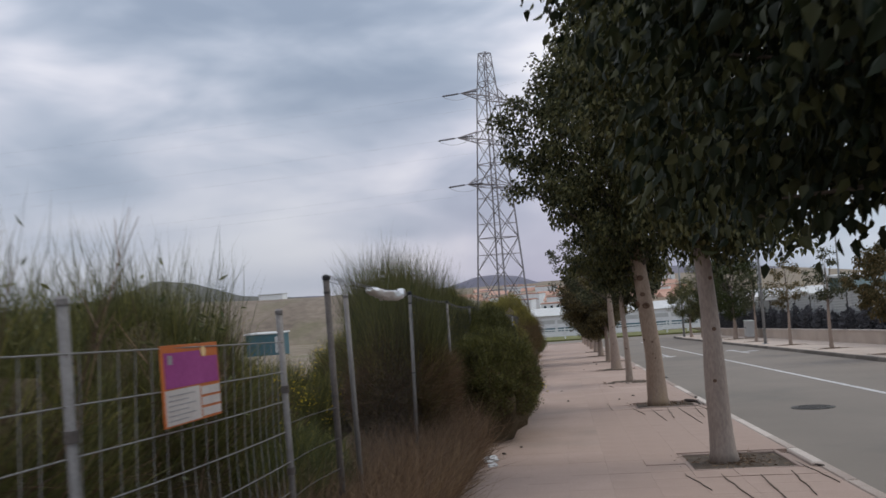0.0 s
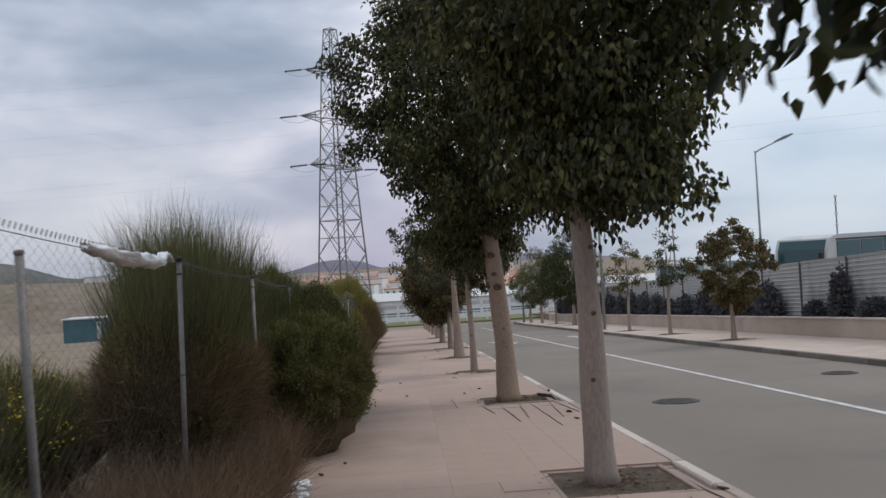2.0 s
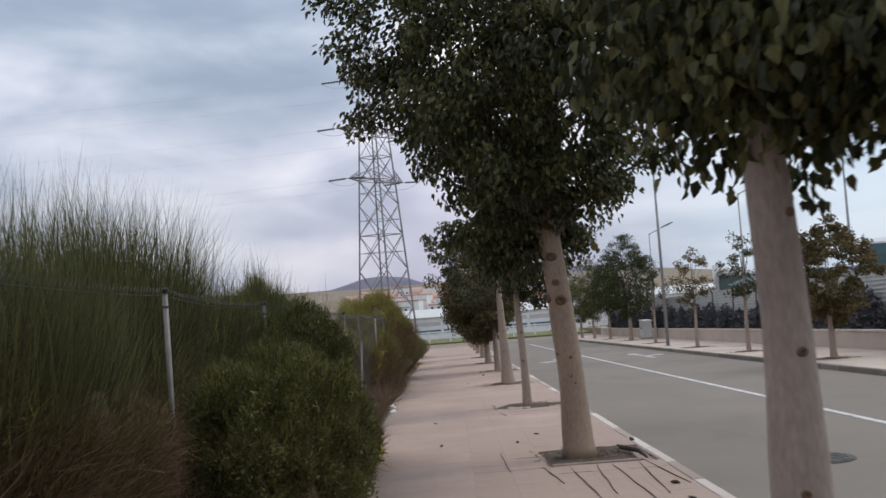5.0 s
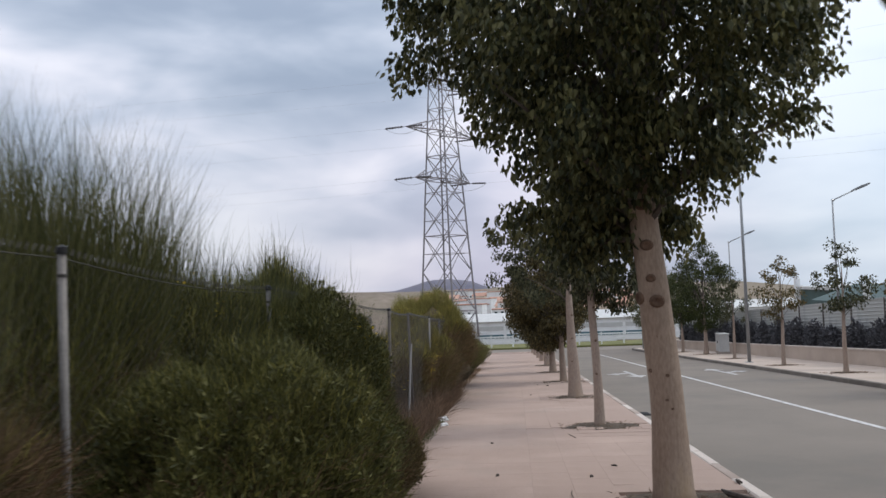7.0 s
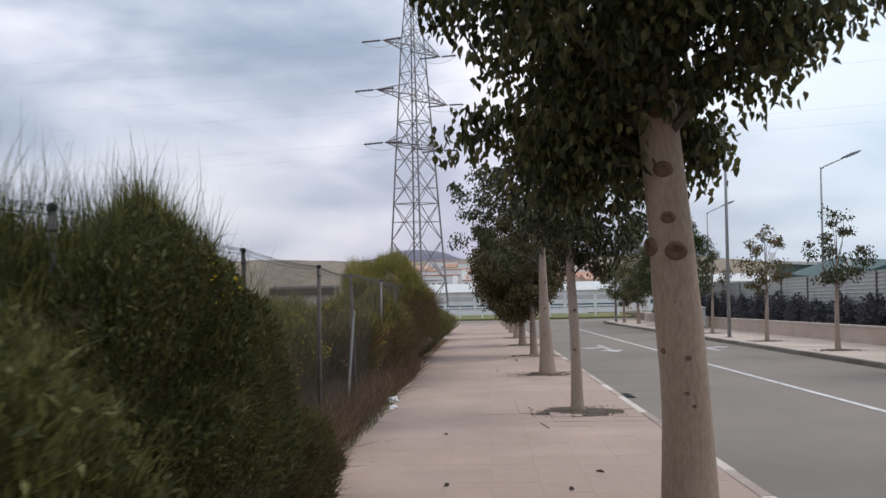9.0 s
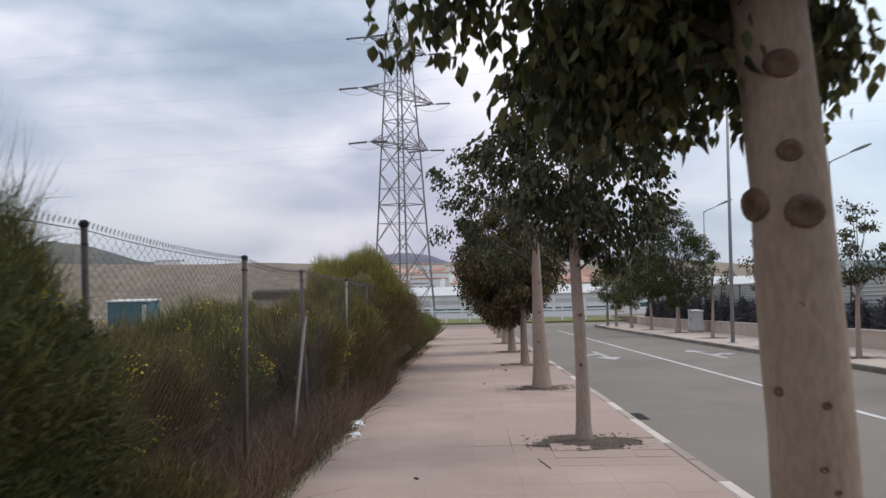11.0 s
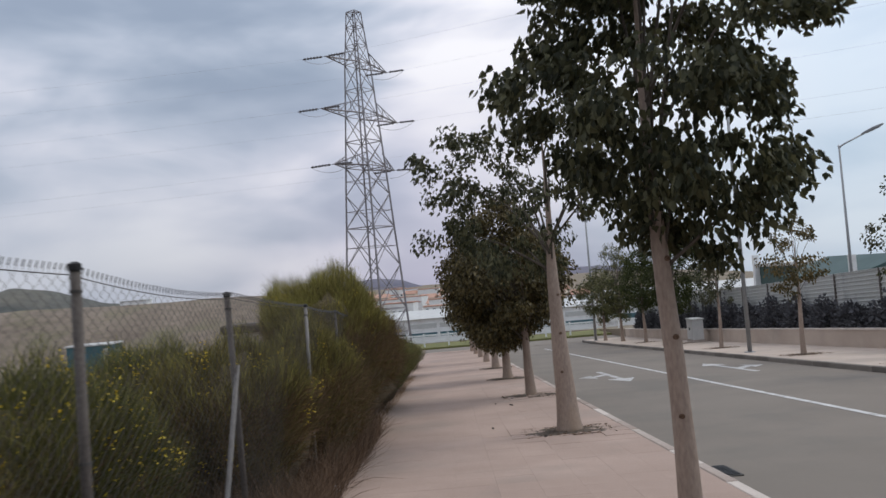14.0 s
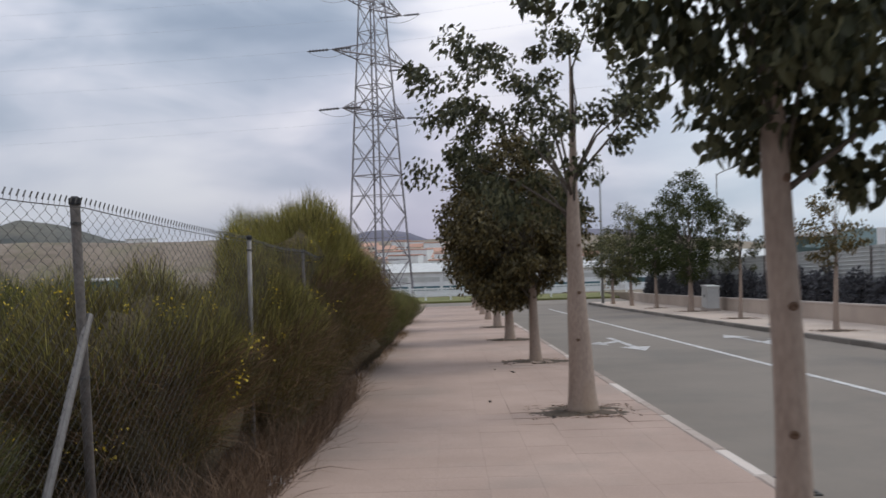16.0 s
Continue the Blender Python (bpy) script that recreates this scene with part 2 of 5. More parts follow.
M_PYLON = surface("pylon_steel", (0.17, 0.155, 0.165), (0.27, 0.25, 0.26), 0.6, 6, 0.65, 0.0, metal=0.4)
M_CABLE = surface("conductor", (0.38, 0.38, 0.41), (0.50, 0.50, 0.53), 1, 5, 0.6, 0.0, metal=0.4)
M_INSUL = surface("insulator", (0.06, 0.055, 0.06), (0.12, 0.11, 0.115), 3, 20, 0.3, 0.0)
M_LAMP = surface("lamp_post_paint", (0.22, 0.225, 0.23), (0.34, 0.345, 0.35), 2, 40, 0.5, 0.1, 0.002, metal=0.4)
M_LAMPHEAD = surface("lamp_head", (0.10, 0.105, 0.11), (0.17, 0.175, 0.18), 4, 40, 0.45, 0.1, 0.002)
M_LENS = glassy("lamp_lens", (0.72, 0.76, 0.8), 0.15)
M_WALLBASE = surface("rough_concrete_wall", (0.325, 0.278, 0.24), (0.455, 0.395, 0.348), 0.7, 25, 0.95, 0.5, 0.01, spots=(0.24, 0.21, 0.185), spot_scale=0.6, spot_amount=0.6)
M_HOARD = surface("grey_metal_sheet", (0.36, 0.375, 0.365), (0.50, 0.51, 0.50), 0.5, 14, 0.55, 0.15, 0.003, metal=0.25, piece=0.1, spots=(0.15, 0.16, 0.175), spot_scale=0.7, spot_amount=0.55)
M_SHRUB = foliage("slate_shrub", (0.062, 0.063, 0.070), (0.118, 0.119, 0.130), 0.1, 0.8)
M_WHITE = surface("white_paint", (0.66, 0.66, 0.66), (0.80, 0.80, 0.79), 1.2, 30, 0.55, 0.1, 0.003, spots=(0.5, 0.48, 0.46), spot_scale=0.8, spot_amount=0.4)
M_GREY = surface("grey_cabinet", (0.42, 0.42, 0.41), (0.56, 0.56, 0.54), 1.5, 40, 0.6, 0.1, 0.003)
M_GLASS = glassy("dark_glass", (0.028, 0.045, 0.05))
M_COACHGLASS = glassy("teal_glass", (0.035, 0.075, 0.082), 0.1)
M_BLACK = surface("black_trim", (0.012, 0.012, 0.013), (0.03, 0.03, 0.032), 5, 50, 0.6, 0.0)
M_TEAL = surface("teal_sheet", (0.045, 0.105, 0.125), (0.085, 0.165, 0.19), 0.5, 8, 0.5, 0.1, 0.003)
M_HALL = surface("dark_green_sheet", (0.028, 0.058, 0.055), (0.055, 0.095, 0.09), 0.5, 8, 0.6, 0.1, 0.003)
M_CREAM = surface("cream_render", (0.55, 0.46, 0.37), (0.70, 0.61, 0.51), 0.3, 6, 0.9, 0.1, piece=0.4)
# Roof colour is desaturated to paint in the distance haze.
M_TERRA_HAZED = surface("terracotta", (0.36, 0.20, 0.145), (0.48, 0.30, 0.23), 0.4, 6, 0.9, 0.1, piece=0.3)
# Blue-grey cast in the colour imitates air haze over the far hills.
M_HILL = surface("hazed_hill", (0.10, 0.10, 0.135), (0.165, 0.155, 0.185), 0.006, 0.05, 1.0, 0.0, spots=(0.20, 0.175, 0.18), spot_scale=0.004, spot_amount=0.5)
M_HILL_NEAR = surface("green_hill", (0.058, 0.063, 0.060), (0.115, 0.112, 0.098), 0.02, 0.12, 1.0, 0.0, spots=(0.17, 0.15, 0.115), spot_scale=0.012, spot_amount=0.35)
M_GRASS = surface("verge_grass", (0.09, 0.10, 0.035), (0.19, 0.18, 0.07), 0.6, 12, 1.0, 0.6, 0.04)
M_PLASTIC = surface("white_plastic_sack", (0.68, 0.68, 0.68), (0.85, 0.85, 0.84), 6, 40, 0.5, 0.5, 0.01)
M_ORANGE = surface("sign_orange", (0.50, 0.13, 0.03), (0.62, 0.19, 0.05), 4, 50, 0.5, 0.0)
M_MAGENTA = surface("sign_magenta", (0.30, 0.045, 0.20), (0.40, 0.08, 0.28), 5, 50, 0.5, 0.0)
M_SIGNWHITE = surface("sign_white", (0.52, 0.47, 0.43), (0.66, 0.60, 0.56), 5, 50, 0.5, 0.0)
M_SIGNGREY = surface("sign_grey_print", (0.30, 0.28, 0.27), (0.40, 0.38, 0.37), 5, 50, 0.5, 0.0)
M_SIGNYELLOW = surface("sign_yellow", (0.75, 0.50, 0.22), (0.85, 0.62, 0.32), 5, 50, 0.5, 0.0)
M_LITTER = surface("dark_litter", (0.03, 0.022, 0.018), (0.08, 0.06, 0.05), 20, 80, 0.9, 0.2, 0.002)

# ---- mesh helpers ----


class Shape:
    """Gathers vertices and faces of one mesh."""

    def __init__(self):
        self.v, self.f = [], []

    def add(self, verts, faces):
        k = len(self.v)
        self.v += [tuple(p) for p in verts]
        self.f += [tuple(i + k for i in q) for q in faces]
        return self

    def box(self, x0, x1, y0, y1, z0, z1, m=None):
        p = [Vector((x, y, z)) for z in (z0, z1) for y in (y0, y1) for x in (x0, x1)]
        if m is not None:
            p = [m @ q for q in p]
        return self.add(p, [(0, 2, 3, 1), (4, 5, 7, 6), (0, 1, 5, 4), (2, 6, 7, 3), (0, 4, 6, 2), (1, 3, 7, 5)])

    def bevel_box(self, x0, x1, y0, y1, z0, z1, b=0.01, m=None):
        """A box whose upper edges are cut off."""
        lo = [(x0, y0, z0), (x1, y0, z0), (x1, y1, z0), (x0, y1, z0)]
        mid = [(x0, y0, z1 - b), (x1, y0, z1 - b), (x1, y1, z1 - b), (x0, y1, z1 - b)]
        top = [(x0 + b, y0 + b, z1), (x1 - b, y0 + b, z1), (x1 - b, y1 - b, z1), (x0 + b, y1 - b, z1)]
        p = [Vector(q) for q in lo + mid + top]
        if m is not None:
            p = [m @ q for q in p]
        f = [(3, 2, 1, 0), (8, 9, 10, 11)]
        for i in range(4):
            j = (i + 1) % 4
            f += [(i, j, 4 + j, 4 + i), (4 + i, 4 + j, 8 + j, 8 + i)]
        return self.add(p, f)

    def tube(self, pts, radii, n=8, caps=True):
        pts = [Vector(p) for p in pts]
        if isinstance(radii, (int, float)):
            radii = [radii] * len(pts)
        verts, faces = [], []
        for i, p in enumerate(pts):
            d = (pts[min(i + 1, len(pts) - 1)] - pts[max(i - 1, 0)]).normalized()
            a = d.cross(Vector((0.31, 0.95, 0.05)) if abs(d.y) < 0.9 else Vector((1, 0, 0.1))).normalized()
            b = d.cross(a)
            for k in range(n):
                w = 2 * math.pi * k / n
                verts.append(p + (a * math.cos(w) + b * math.sin(w)) * radii[i])
        for i in range(len(pts) - 1):
            for k in range(n):
                q = (k + 1) % n
                faces.append((i * n + k, i * n + q, (i + 1) * n + q, (i + 1) * n + k))
        if caps:
            faces += [tuple(range(n - 1, -1, -1)), tuple((len(pts) - 1) * n + k for k in range(n))]
        return self.add(verts, faces)

    def bar(self, a, b, r, n=4):
        return self.tube([a, b], r, n)

    def ball(self, c, rx, ry, rz, seg=10, rings=6, rough=0.0):
        verts, faces = [], []
        for i in range(rings + 1):
            th = math.pi * i / rings
            for k in range(seg):
                ph = 2 * math.pi * k / seg
                q = Vector((math.sin(th) * math.cos(ph), math.sin(th) * math.sin(ph), math.cos(th)))
                s = 1 + rough * noise.noise(q * 2.3 + Vector(c))
                verts.append((c[0] + q.x * rx * s, c[1] + q.y * ry * s, c[2] + q.z * rz * s))
        for i in range(rings):
            for k in range(seg):
                j = (k + 1) % seg
                faces.append((i * seg + k, (i + 1) * seg + k, (i + 1) * seg + j, i * seg + j))
        return self.add(verts, faces)

    def data(self, name, mat, smooth=False):
        me = bpy.data.meshes.new(name)
        me.from_pydata(self.v, [], self.f)
        me.materials.append(mat)
        if smooth:
            me.shade_smooth()
        me.update()
        return me


def part(name, shape, mat, parent=None, label="", smooth=False, at=None):
    """One mesh object, under a thing or a part when a parent is given."""
    me = shape if isinstance(shape, bpy.types.Mesh) else shape.data(name, mat, smooth)
    ob = new(name, me)
    if parent is not None:
        ob.parent = parent
    if at is not None:
        ob.matrix_basis = at
    if label:
        ob["label"] = label
    return ob


def thing(name, label, category, at=None, group="", kind=""):
    ob = new(name)
    ob.empty_display_size = 0.1
    if at is not None:
        ob.matrix_basis = at
    return tagged(ob, label, category, group, kind)


def mesh_arrays(name, verts, tris, mat):
    """A mesh from numpy arrays of vertices and triangles."""
    me = bpy.data.meshes.new(name)
    me.vertices.add(len(verts))
    me.vertices.foreach_set("co", np.ascontiguousarray(verts, dtype=np.float32).ravel())
    me.loops.add(tris.size)
    me.polygons.add(len(tris))
    me.polygons.foreach_set("loop_start", np.arange(0, tris.size, 3, dtype=np.int32))
    me.loops.foreach_set("vertex_index", np.ascontiguousarray(tris, dtype=np.int32).ravel())
    me.materials.append(mat)
    me.update(calc_edges=True)
    return me


def unit(a):
    return a / np.maximum(np.linalg.norm(a, axis=1, keepdims=True), 1e-6)


def leaf_mesh(name, centres, ways, length, width, mat, rng, fold=0.18, full=False):
    """Small pointed leaves, folded along the rib: two triangles each, or four with a rounder outline."""
    n = len(centres)
    ways = unit(ways)
    side = unit(np.cross(ways, rng.normal(size=(n, 3))))
    up = np.cross(side, ways)
    ln = (length * rng.uniform(0.65, 1.25, n))[:, None]
    wd = (width * rng.uniform(0.7, 1.2, n))[:, None]
    if full:
        v = np.empty((n, 6, 3))
        v[:, 0], v[:, 3] = centres, centres + ways * ln - up * wd * 0.25
        for i, s in ((1, 1), (5, -1)):
            v[:, i] = centres + ways * ln * 0.26 + side * wd * 0.5 * s + up * wd * fold
        for i, s in ((2, 1), (4, -1)):
            v[:, i] = centres + ways * ln * 0.58 + side * wd * 0.36 * s + up * wd * fold * 0.8
        k = np.arange(n)[:, None] * 6
        tris = np.concatenate([k + [0, 1, 2], k + [0, 2, 3], k + [0, 3, 4], k + [0, 4, 5]])
        return mesh_arrays(name, v.reshape(-1, 3), tris, mat)
    v = np.empty((n, 4, 3))
    v[:, 0] = centres
    v[:, 1] = centres + ways * ln * 0.42 + side * wd * 0.5 + up * wd * fold
    v[:, 2] = centres + ways * ln - up * wd * 0.1
    v[:, 3] = centres + ways * ln * 0.42 - side * wd * 0.5 + up * wd * fold
    k = np.arange(n)[:, None] * 4
    tris = np.concatenate([k + [0, 1, 2], k + [0, 2, 3]])
    return mesh_arrays(name, v.reshape(-1, 3), tris, mat)


def blade_mesh(name, feet, ways, length, width, mat, rng, bend=0.25):
    """Thin tapering stems, each bent once: three triangles."""
    n = len(feet)
    ways = unit(ways)
    side = unit(np.cross(ways, rng.normal(size=(n, 3))))
    ln = (length * rng.uniform(0.5, 1.3, n))[:, None]
    wd = (width * rng.uniform(0.6, 1.4, n))[:, None]
    lean = rng.normal(size=(n, 3)) * [1, 1, 0.4] * bend
    mid = feet + ways * ln * 0.55
    v = np.empty((n, 5, 3))
    v[:, 0], v[:, 1] = feet - side * wd * 0.5, feet + side * wd * 0.5
    v[:, 2], v[:, 3] = mid - side * wd * 0.4, mid + side * wd * 0.4
    v[:, 4] = feet + unit(ways + lean) * ln
    k = np.arange(n)[:, None] * 5
    tris = np.concatenate([k + [0, 1, 3], k + [0, 3, 2], k + [2, 3, 4]])
    return mesh_arrays(name, v.reshape(-1, 3), tris, mat)
# ---- large structure ----


def zs(y):
    """Height of the street's surface at y: an even fall that levels out at the far junction."""
    return -SLOPE * y if y <= 70 else -SLOPE * 70 - 1.25 * (1 - math.exp(-(y - 70) / 20))


X_FENCE, X_EDGE, X_KERB, X_LINE, X_FARKERB, X_WALL = -1.57, -1.72, 2.51, 5.96, 9.32, 12.6
FAR_Y = [-400, -60, 0, 60, 85, 120, 200, 420, 650, 1200, 3500]
FAR_Z = [25, 3.75, 0, -3.75, -5.2, -7.7, -10.6, -19, -13.5, -10, -25]


def land(x, y):
    """Height of the open land round the street."""
    z = zs(y) if y < 85 else float(np.interp(y, FAR_Y, FAR_Z))
    if -1.85 < x < 13.0 and y < 84:
        return z - 0.35
    if 13.0 < x < 45 and y < 120:
        return z + 0.45
    z += 0.10 * noise.noise(Vector((x * 0.35, y * 0.35, 0)))
    if x < -12:
        z += min(1.0, (-12 - x) / 40) * 1.2 * noise.noise(Vector((x * 0.02, y * 0.02, 3.0)))
    # the land drops away to the east, beyond the parking ground
    z -= min(150.0, 0.12 * max(0.0, x - 45 - 0.22 * max(0.0, y - 60)))
    return z


xs = sorted({*[-3000, -1500, -800, -450, -280], *range(-200, -40, 12), *range(-40, -12, 4), *[-12 + 0.9 * i for i in range(12)], -1.86, -1.84,
             0, 5, 10, 12.99, 13.01, 15, 18, 22, 28, 35, 45, 60, 90, 140, 220, 400, 800, 1500, 3000})
ys = sorted({-400, -200, -100, -60, *[-30 + 1.5 * i for i in range(60)], *range(60, 130, 5), *range(130, 700, 22), 800, 1000, 1300, 1800, 2500, 3500})
ground = Shape()
ground.add([(x, y, land(x, y)) for y in ys for x in xs],
           [(j * len(xs) + i, j * len(xs) + i + 1, (j + 1) * len(xs) + i + 1, (j + 1) * len(xs) + i) for j in range(len(ys) - 1) for i in range(len(xs) - 1)])
tagged(part("ground", ground, M_EARTH, smooth=False), "dry brown earth with patches of weeds", "ground", kind="structure")


def strip(x0, x1, y0, y1, lift, step=2.0, depth=0.0):
    """A sheet that follows the street's fall, with sides of the given depth."""
    n = max(1, round((y1 - y0) / step))
    s = Shape()
    rows = [y0 + (y1 - y0) * i / n for i in range(n + 1)]
    v, f = [], []
    for y in rows:
        v += [(x0, y, zs(y) + lift), (x1, y, zs(y) + lift), (x0, y, zs(y) + lift - depth), (x1, y, zs(y) + lift - depth)]
    for i in range(n):
        a, b = 4 * i, 4 * i + 4
        f.append((a, a + 1, b + 1, b))
        if depth:
            f += [(a + 2, a, b, b + 2), (a + 1, a + 3, b + 3, b + 1)]
    if depth:
        f += [(2, 3, 1, 0), (4 * n, 4 * n + 1, 4 * n + 3, 4 * n + 2)]
    return s.add(v, f)


road = tagged(part("road", strip(X_KERB - 0.02, X_FARKERB + 0.02, -30, 76, -0.12), M_ASPHALT), "worn grey asphalt two-lane street", "road", kind="structure")
cross = tagged(part("road", strip(-16, 80, 76, 83, -0.10, 3.5), M_ASPHALT), "grey asphalt cross street at the junction", "road", kind="structure")
line = tagged(part("road_marking", strip(X_LINE - 0.06, X_LINE + 0.06, -30, 69, -0.114), M_PAINT), "solid white painted centre line", "road marking", kind="structure")


def arrow_marking(x, y, way, turn):
    """A straight-and-turn arrow painted on the lane."""
    s = Shape()

    def lay(pts):
        s.add([(x + px, y + way * py, zs(y + way * py) - 0.113) for px, py in pts], [tuple(range(len(pts)))])
    lay([(-0.08, -2.2), (0.08, -2.2), (0.08, 1.2), (-0.08, 1.2)])
    lay([(-0.38, 1.2), (0.38, 1.2), (0, 2.4)])
    lay([(0.08 * turn, -0.9), (0.08 * turn, -0.4), (0.55 * turn, 0.1), (0.55 * turn, -0.35)])
    lay([(0.5 * turn, -0.75), (0.95 * turn, -0.1), (0.5 * turn, 0.55)])
    return tagged(part("road_marking", s, M_PAINT_OLD), "worn white painted turn arrow on the asphalt", "road marking", group="lane arrows", kind="structure")


arrow_marking(4.55, 40.3, -1, -1)
arrow_marking(7.8, 40.0, 1, 1)

near_bed = tagged(part("pavement", strip(X_EDGE, X_KERB - 0.13, -30, 76, -0.035, depth=0.3), M_JOINT), "beige-grey concrete slab pavement with square tree pits", "pavement", kind="structure")
far_bed = tagged(part("pavement", strip(X_FARKERB + 0.13, X_WALL, -30, 76, 0.0, depth=0.3), M_PALE), "pale concrete pavement across the street", "pavement", kind="structure")

# trees: place, trunk radii, height, foot and radii of the crown
NEAR = [
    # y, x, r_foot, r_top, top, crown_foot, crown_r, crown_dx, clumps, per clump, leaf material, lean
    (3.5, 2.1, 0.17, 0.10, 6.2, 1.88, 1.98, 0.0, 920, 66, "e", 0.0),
    (9.33, 1.60, 0.142, 0.072, 7.4, 2.46, 1.56, 0.14, 480, 105, "g", -0.042),
    (15.85, 1.61, 0.180, 0.122, 7.8, 2.70, 2.15, -0.36, 620, 105, "g", -0.06),
    (22.15, 1.54, 0.092, 0.055, 5.2, 1.95, 1.15, 0.14, 112, 125, "b", -0.012),
    (28.4, 1.58, 0.180, 0.068, 5.1, 2.3, 1.55, -0.5, 64, 100, "b", -0.008),
    (34.75, 1.67, 0.125, 0.07, 4.3, 1.25, 1.5, -0.35, 260, 130, "o", 0.0),
    (41.2, 1.64, 0.16, 0.09, 4.1, 0.9, 1.4, -0.3, 200, 90, "o", 0.0),
    (47.9, 1.68, 0.15, 0.09, 4.5, 1.2, 1.4, 0.0, 120, 60, "g", 0.0),
    (54.5, 1.64, 0.14, 0.08, 4.4, 1.2, 1.3, 0.0, 100, 50, "g", 0.0),
    (60.8, 1.60, 0.14, 0.08, 4.4, 1.3, 1.3, 0.0, 90, 50, "g", 0.0),
    (67.0, 1.55, 0.14, 0.08, 4.4, 1.3, 1.3, 0.0, 80, 50, "g", 0.0),
    (73.0, 1.5, 0.14, 0.08, 4.3, 1.3, 1.3, 0.0, 70, 50, "g", 0.0),
]
FARSIDE = [
    (28.5, 10.35, 0.10, 0.05, 3.9, 0.95, 1.3, 0.0, 95, 130, "r", 0.0),
    (35.0, 10.4, 0.085, 0.045, 4.1, 1.75, 0.85, 0.0, 38, 45, "b", 0.0),
    (41.0, 10.4, 0.085, 0.045, 4.1, 1.7, 0.95, 0.0, 42, 45, "r", 0.0),
    (49.0, 10.6, 0.08, 0.045, 4.2, 1.7, 0.9, 0.0, 42, 45, "b", 0.0),
    (56.6, 10.95, 0.15, 0.08, 6.5, 1.3, 1.8, 0.0, 300, 55, "y", 0.0),
    (62.2, 10.75, 0.11, 0.06, 5.3, 1.5, 1.4, 0.0, 180, 50, "y", 0.0),
    (67.5, 10.6, 0.13, 0.07, 6.0, 1.4, 1.6, 0.0, 210, 50, "g", 0.0),
    (72.0, 10.4, 0.13, 0.07, 5.0, 1.4, 1.6, 0.0, 200, 50, "g", 0.0),
]
LEAVES = {"e": M_LEAF_SHADED, "o": M_LEAF_OLIVE, "g": M_LEAF, "b": M_LEAF_BLUE, "r": M_LEAF_RUST, "y": M_LEAF_YOUNG}
WORDS = {"e": "dense shade-darkened crown", "o": "dense olive-green crown", "g": "dense dark-green crown", "b": "thin dull-green crown", "r": "rust-tinged olive crown", "y": "bright green crown"}


def street_tree(spec, seed, where, scars=()):
    y, x, r0, r1, top, foot, cr, dx, clumps, per, kind, tip = spec
    rng = np.random.default_rng(seed)
    base = thing("street_tree", f"pale-trunked street tree with {WORDS[kind]} {where}", "tree", pose(x, y, zs(y) - 0.03), group="row of street trees")
    # trunk: flared foot, slight sway, carried up into the crown
    lean = (tip, rng.normal() * 0.012)
    pts, rad = [], []
    leader = foot + (top - foot) * 0.75
    for i in range(22):
        k = i / 21
        z = leader * k ** 1.25
        pts.append((lean[0] * z + 0.02 * math.sin(z * 1.7 + seed), lean[1] * z + 0.02 * math.cos(z * 1.3 + seed), z))
        t = min(1.0, z / (foot + 0.3))
        r = r0 + (r1 - r0) * t ** 0.8 + r0 * 0.22 * math.exp(-z / 0.09)
        rad.append(r if z < foot + 0.3 else r1 * max(0.12, 1 - (z - foot) / (leader - foot) * 0.9))
    trunk = Shape().tube(pts, rad, 18)
    trunk.v = [tuple(Vector(p) * 1.0 + Vector((p[0], p[1], 0)) * 0.09 * noise.noise(Vector((p[0] * 5, p[1] * 5, p[2] * 1.6 + seed)))) for p in trunk.v]
    trunk = part("trunk", trunk, {11: M_BARK_GREY, 12: M_BARK_TAN}.get(seed, M_BARK), base, smooth=True)
    for ang, z, s in scars:
        r = float(np.interp(z, [p[2] for p in pts], rad))
        a = radians(ang)
        ox, oy = (float(np.interp(z, [p[2] for p in pts], [p[q] for p in pts])) for q in (0, 1))
        c = Vector((ox + math.cos(a) * r * 0.97, oy + math.sin(a) * r * 0.97, z))
        m = Matrix.Translation(c) @ Vector((math.cos(a), math.sin(a), -0.15)).to_track_quat("Z", "Y").to_matrix().to_4x4()
        ring = Shape()
        n = 14
        prof = [(1.25, -0.02), (1.1, 0.35), (0.8, 0.5), (0.55, 0.28), (0.0, 0.16)]
        v = [m @ Vector((math.cos(2 * math.pi * k / n) * pr * s, math.sin(2 * math.pi * k / n) * pr * s * 0.85, ph * s)) for pr, ph in prof for k in range(n)]
        ring.add(v, [(j * n + k, j * n + (k + 1) % n, (j + 1) * n + (k + 1) % n, (j + 1) * n + k) for j in range(len(prof) - 1) for k in range(n)])
        part("branch_scar", ring, M_SCAR, trunk, "dark ringed scar of a cut limb", smooth=True)
    # clumps of leaves, more of them near the outside
    mid = np.array([dx, 0, (foot + top) / 2])
    half = np.array([cr, cr, (top - foot) / 2])
    d = unit(rng.normal(size=(clumps, 3)))
    rr = rng.uniform(0.25, 1.0, clumps) ** 0.45
    wob = np.array([1 + (0.26 if 14 < y < 18 else 0.42) * noise.noise(Vector(q * 2.2) + Vector((seed * 3.7, 0, 0))) for q in d])
    cc = mid + d * half * (rr * wob)[:, None]
    # crown narrower at its top, pulled in at its foot
    k = np.clip((cc[:, 2] - foot) / (top - foot), 0, 1) ** (1.25 if y < 5 else 1.1)
    cc[:, 2] = foot + k * (top - foot)
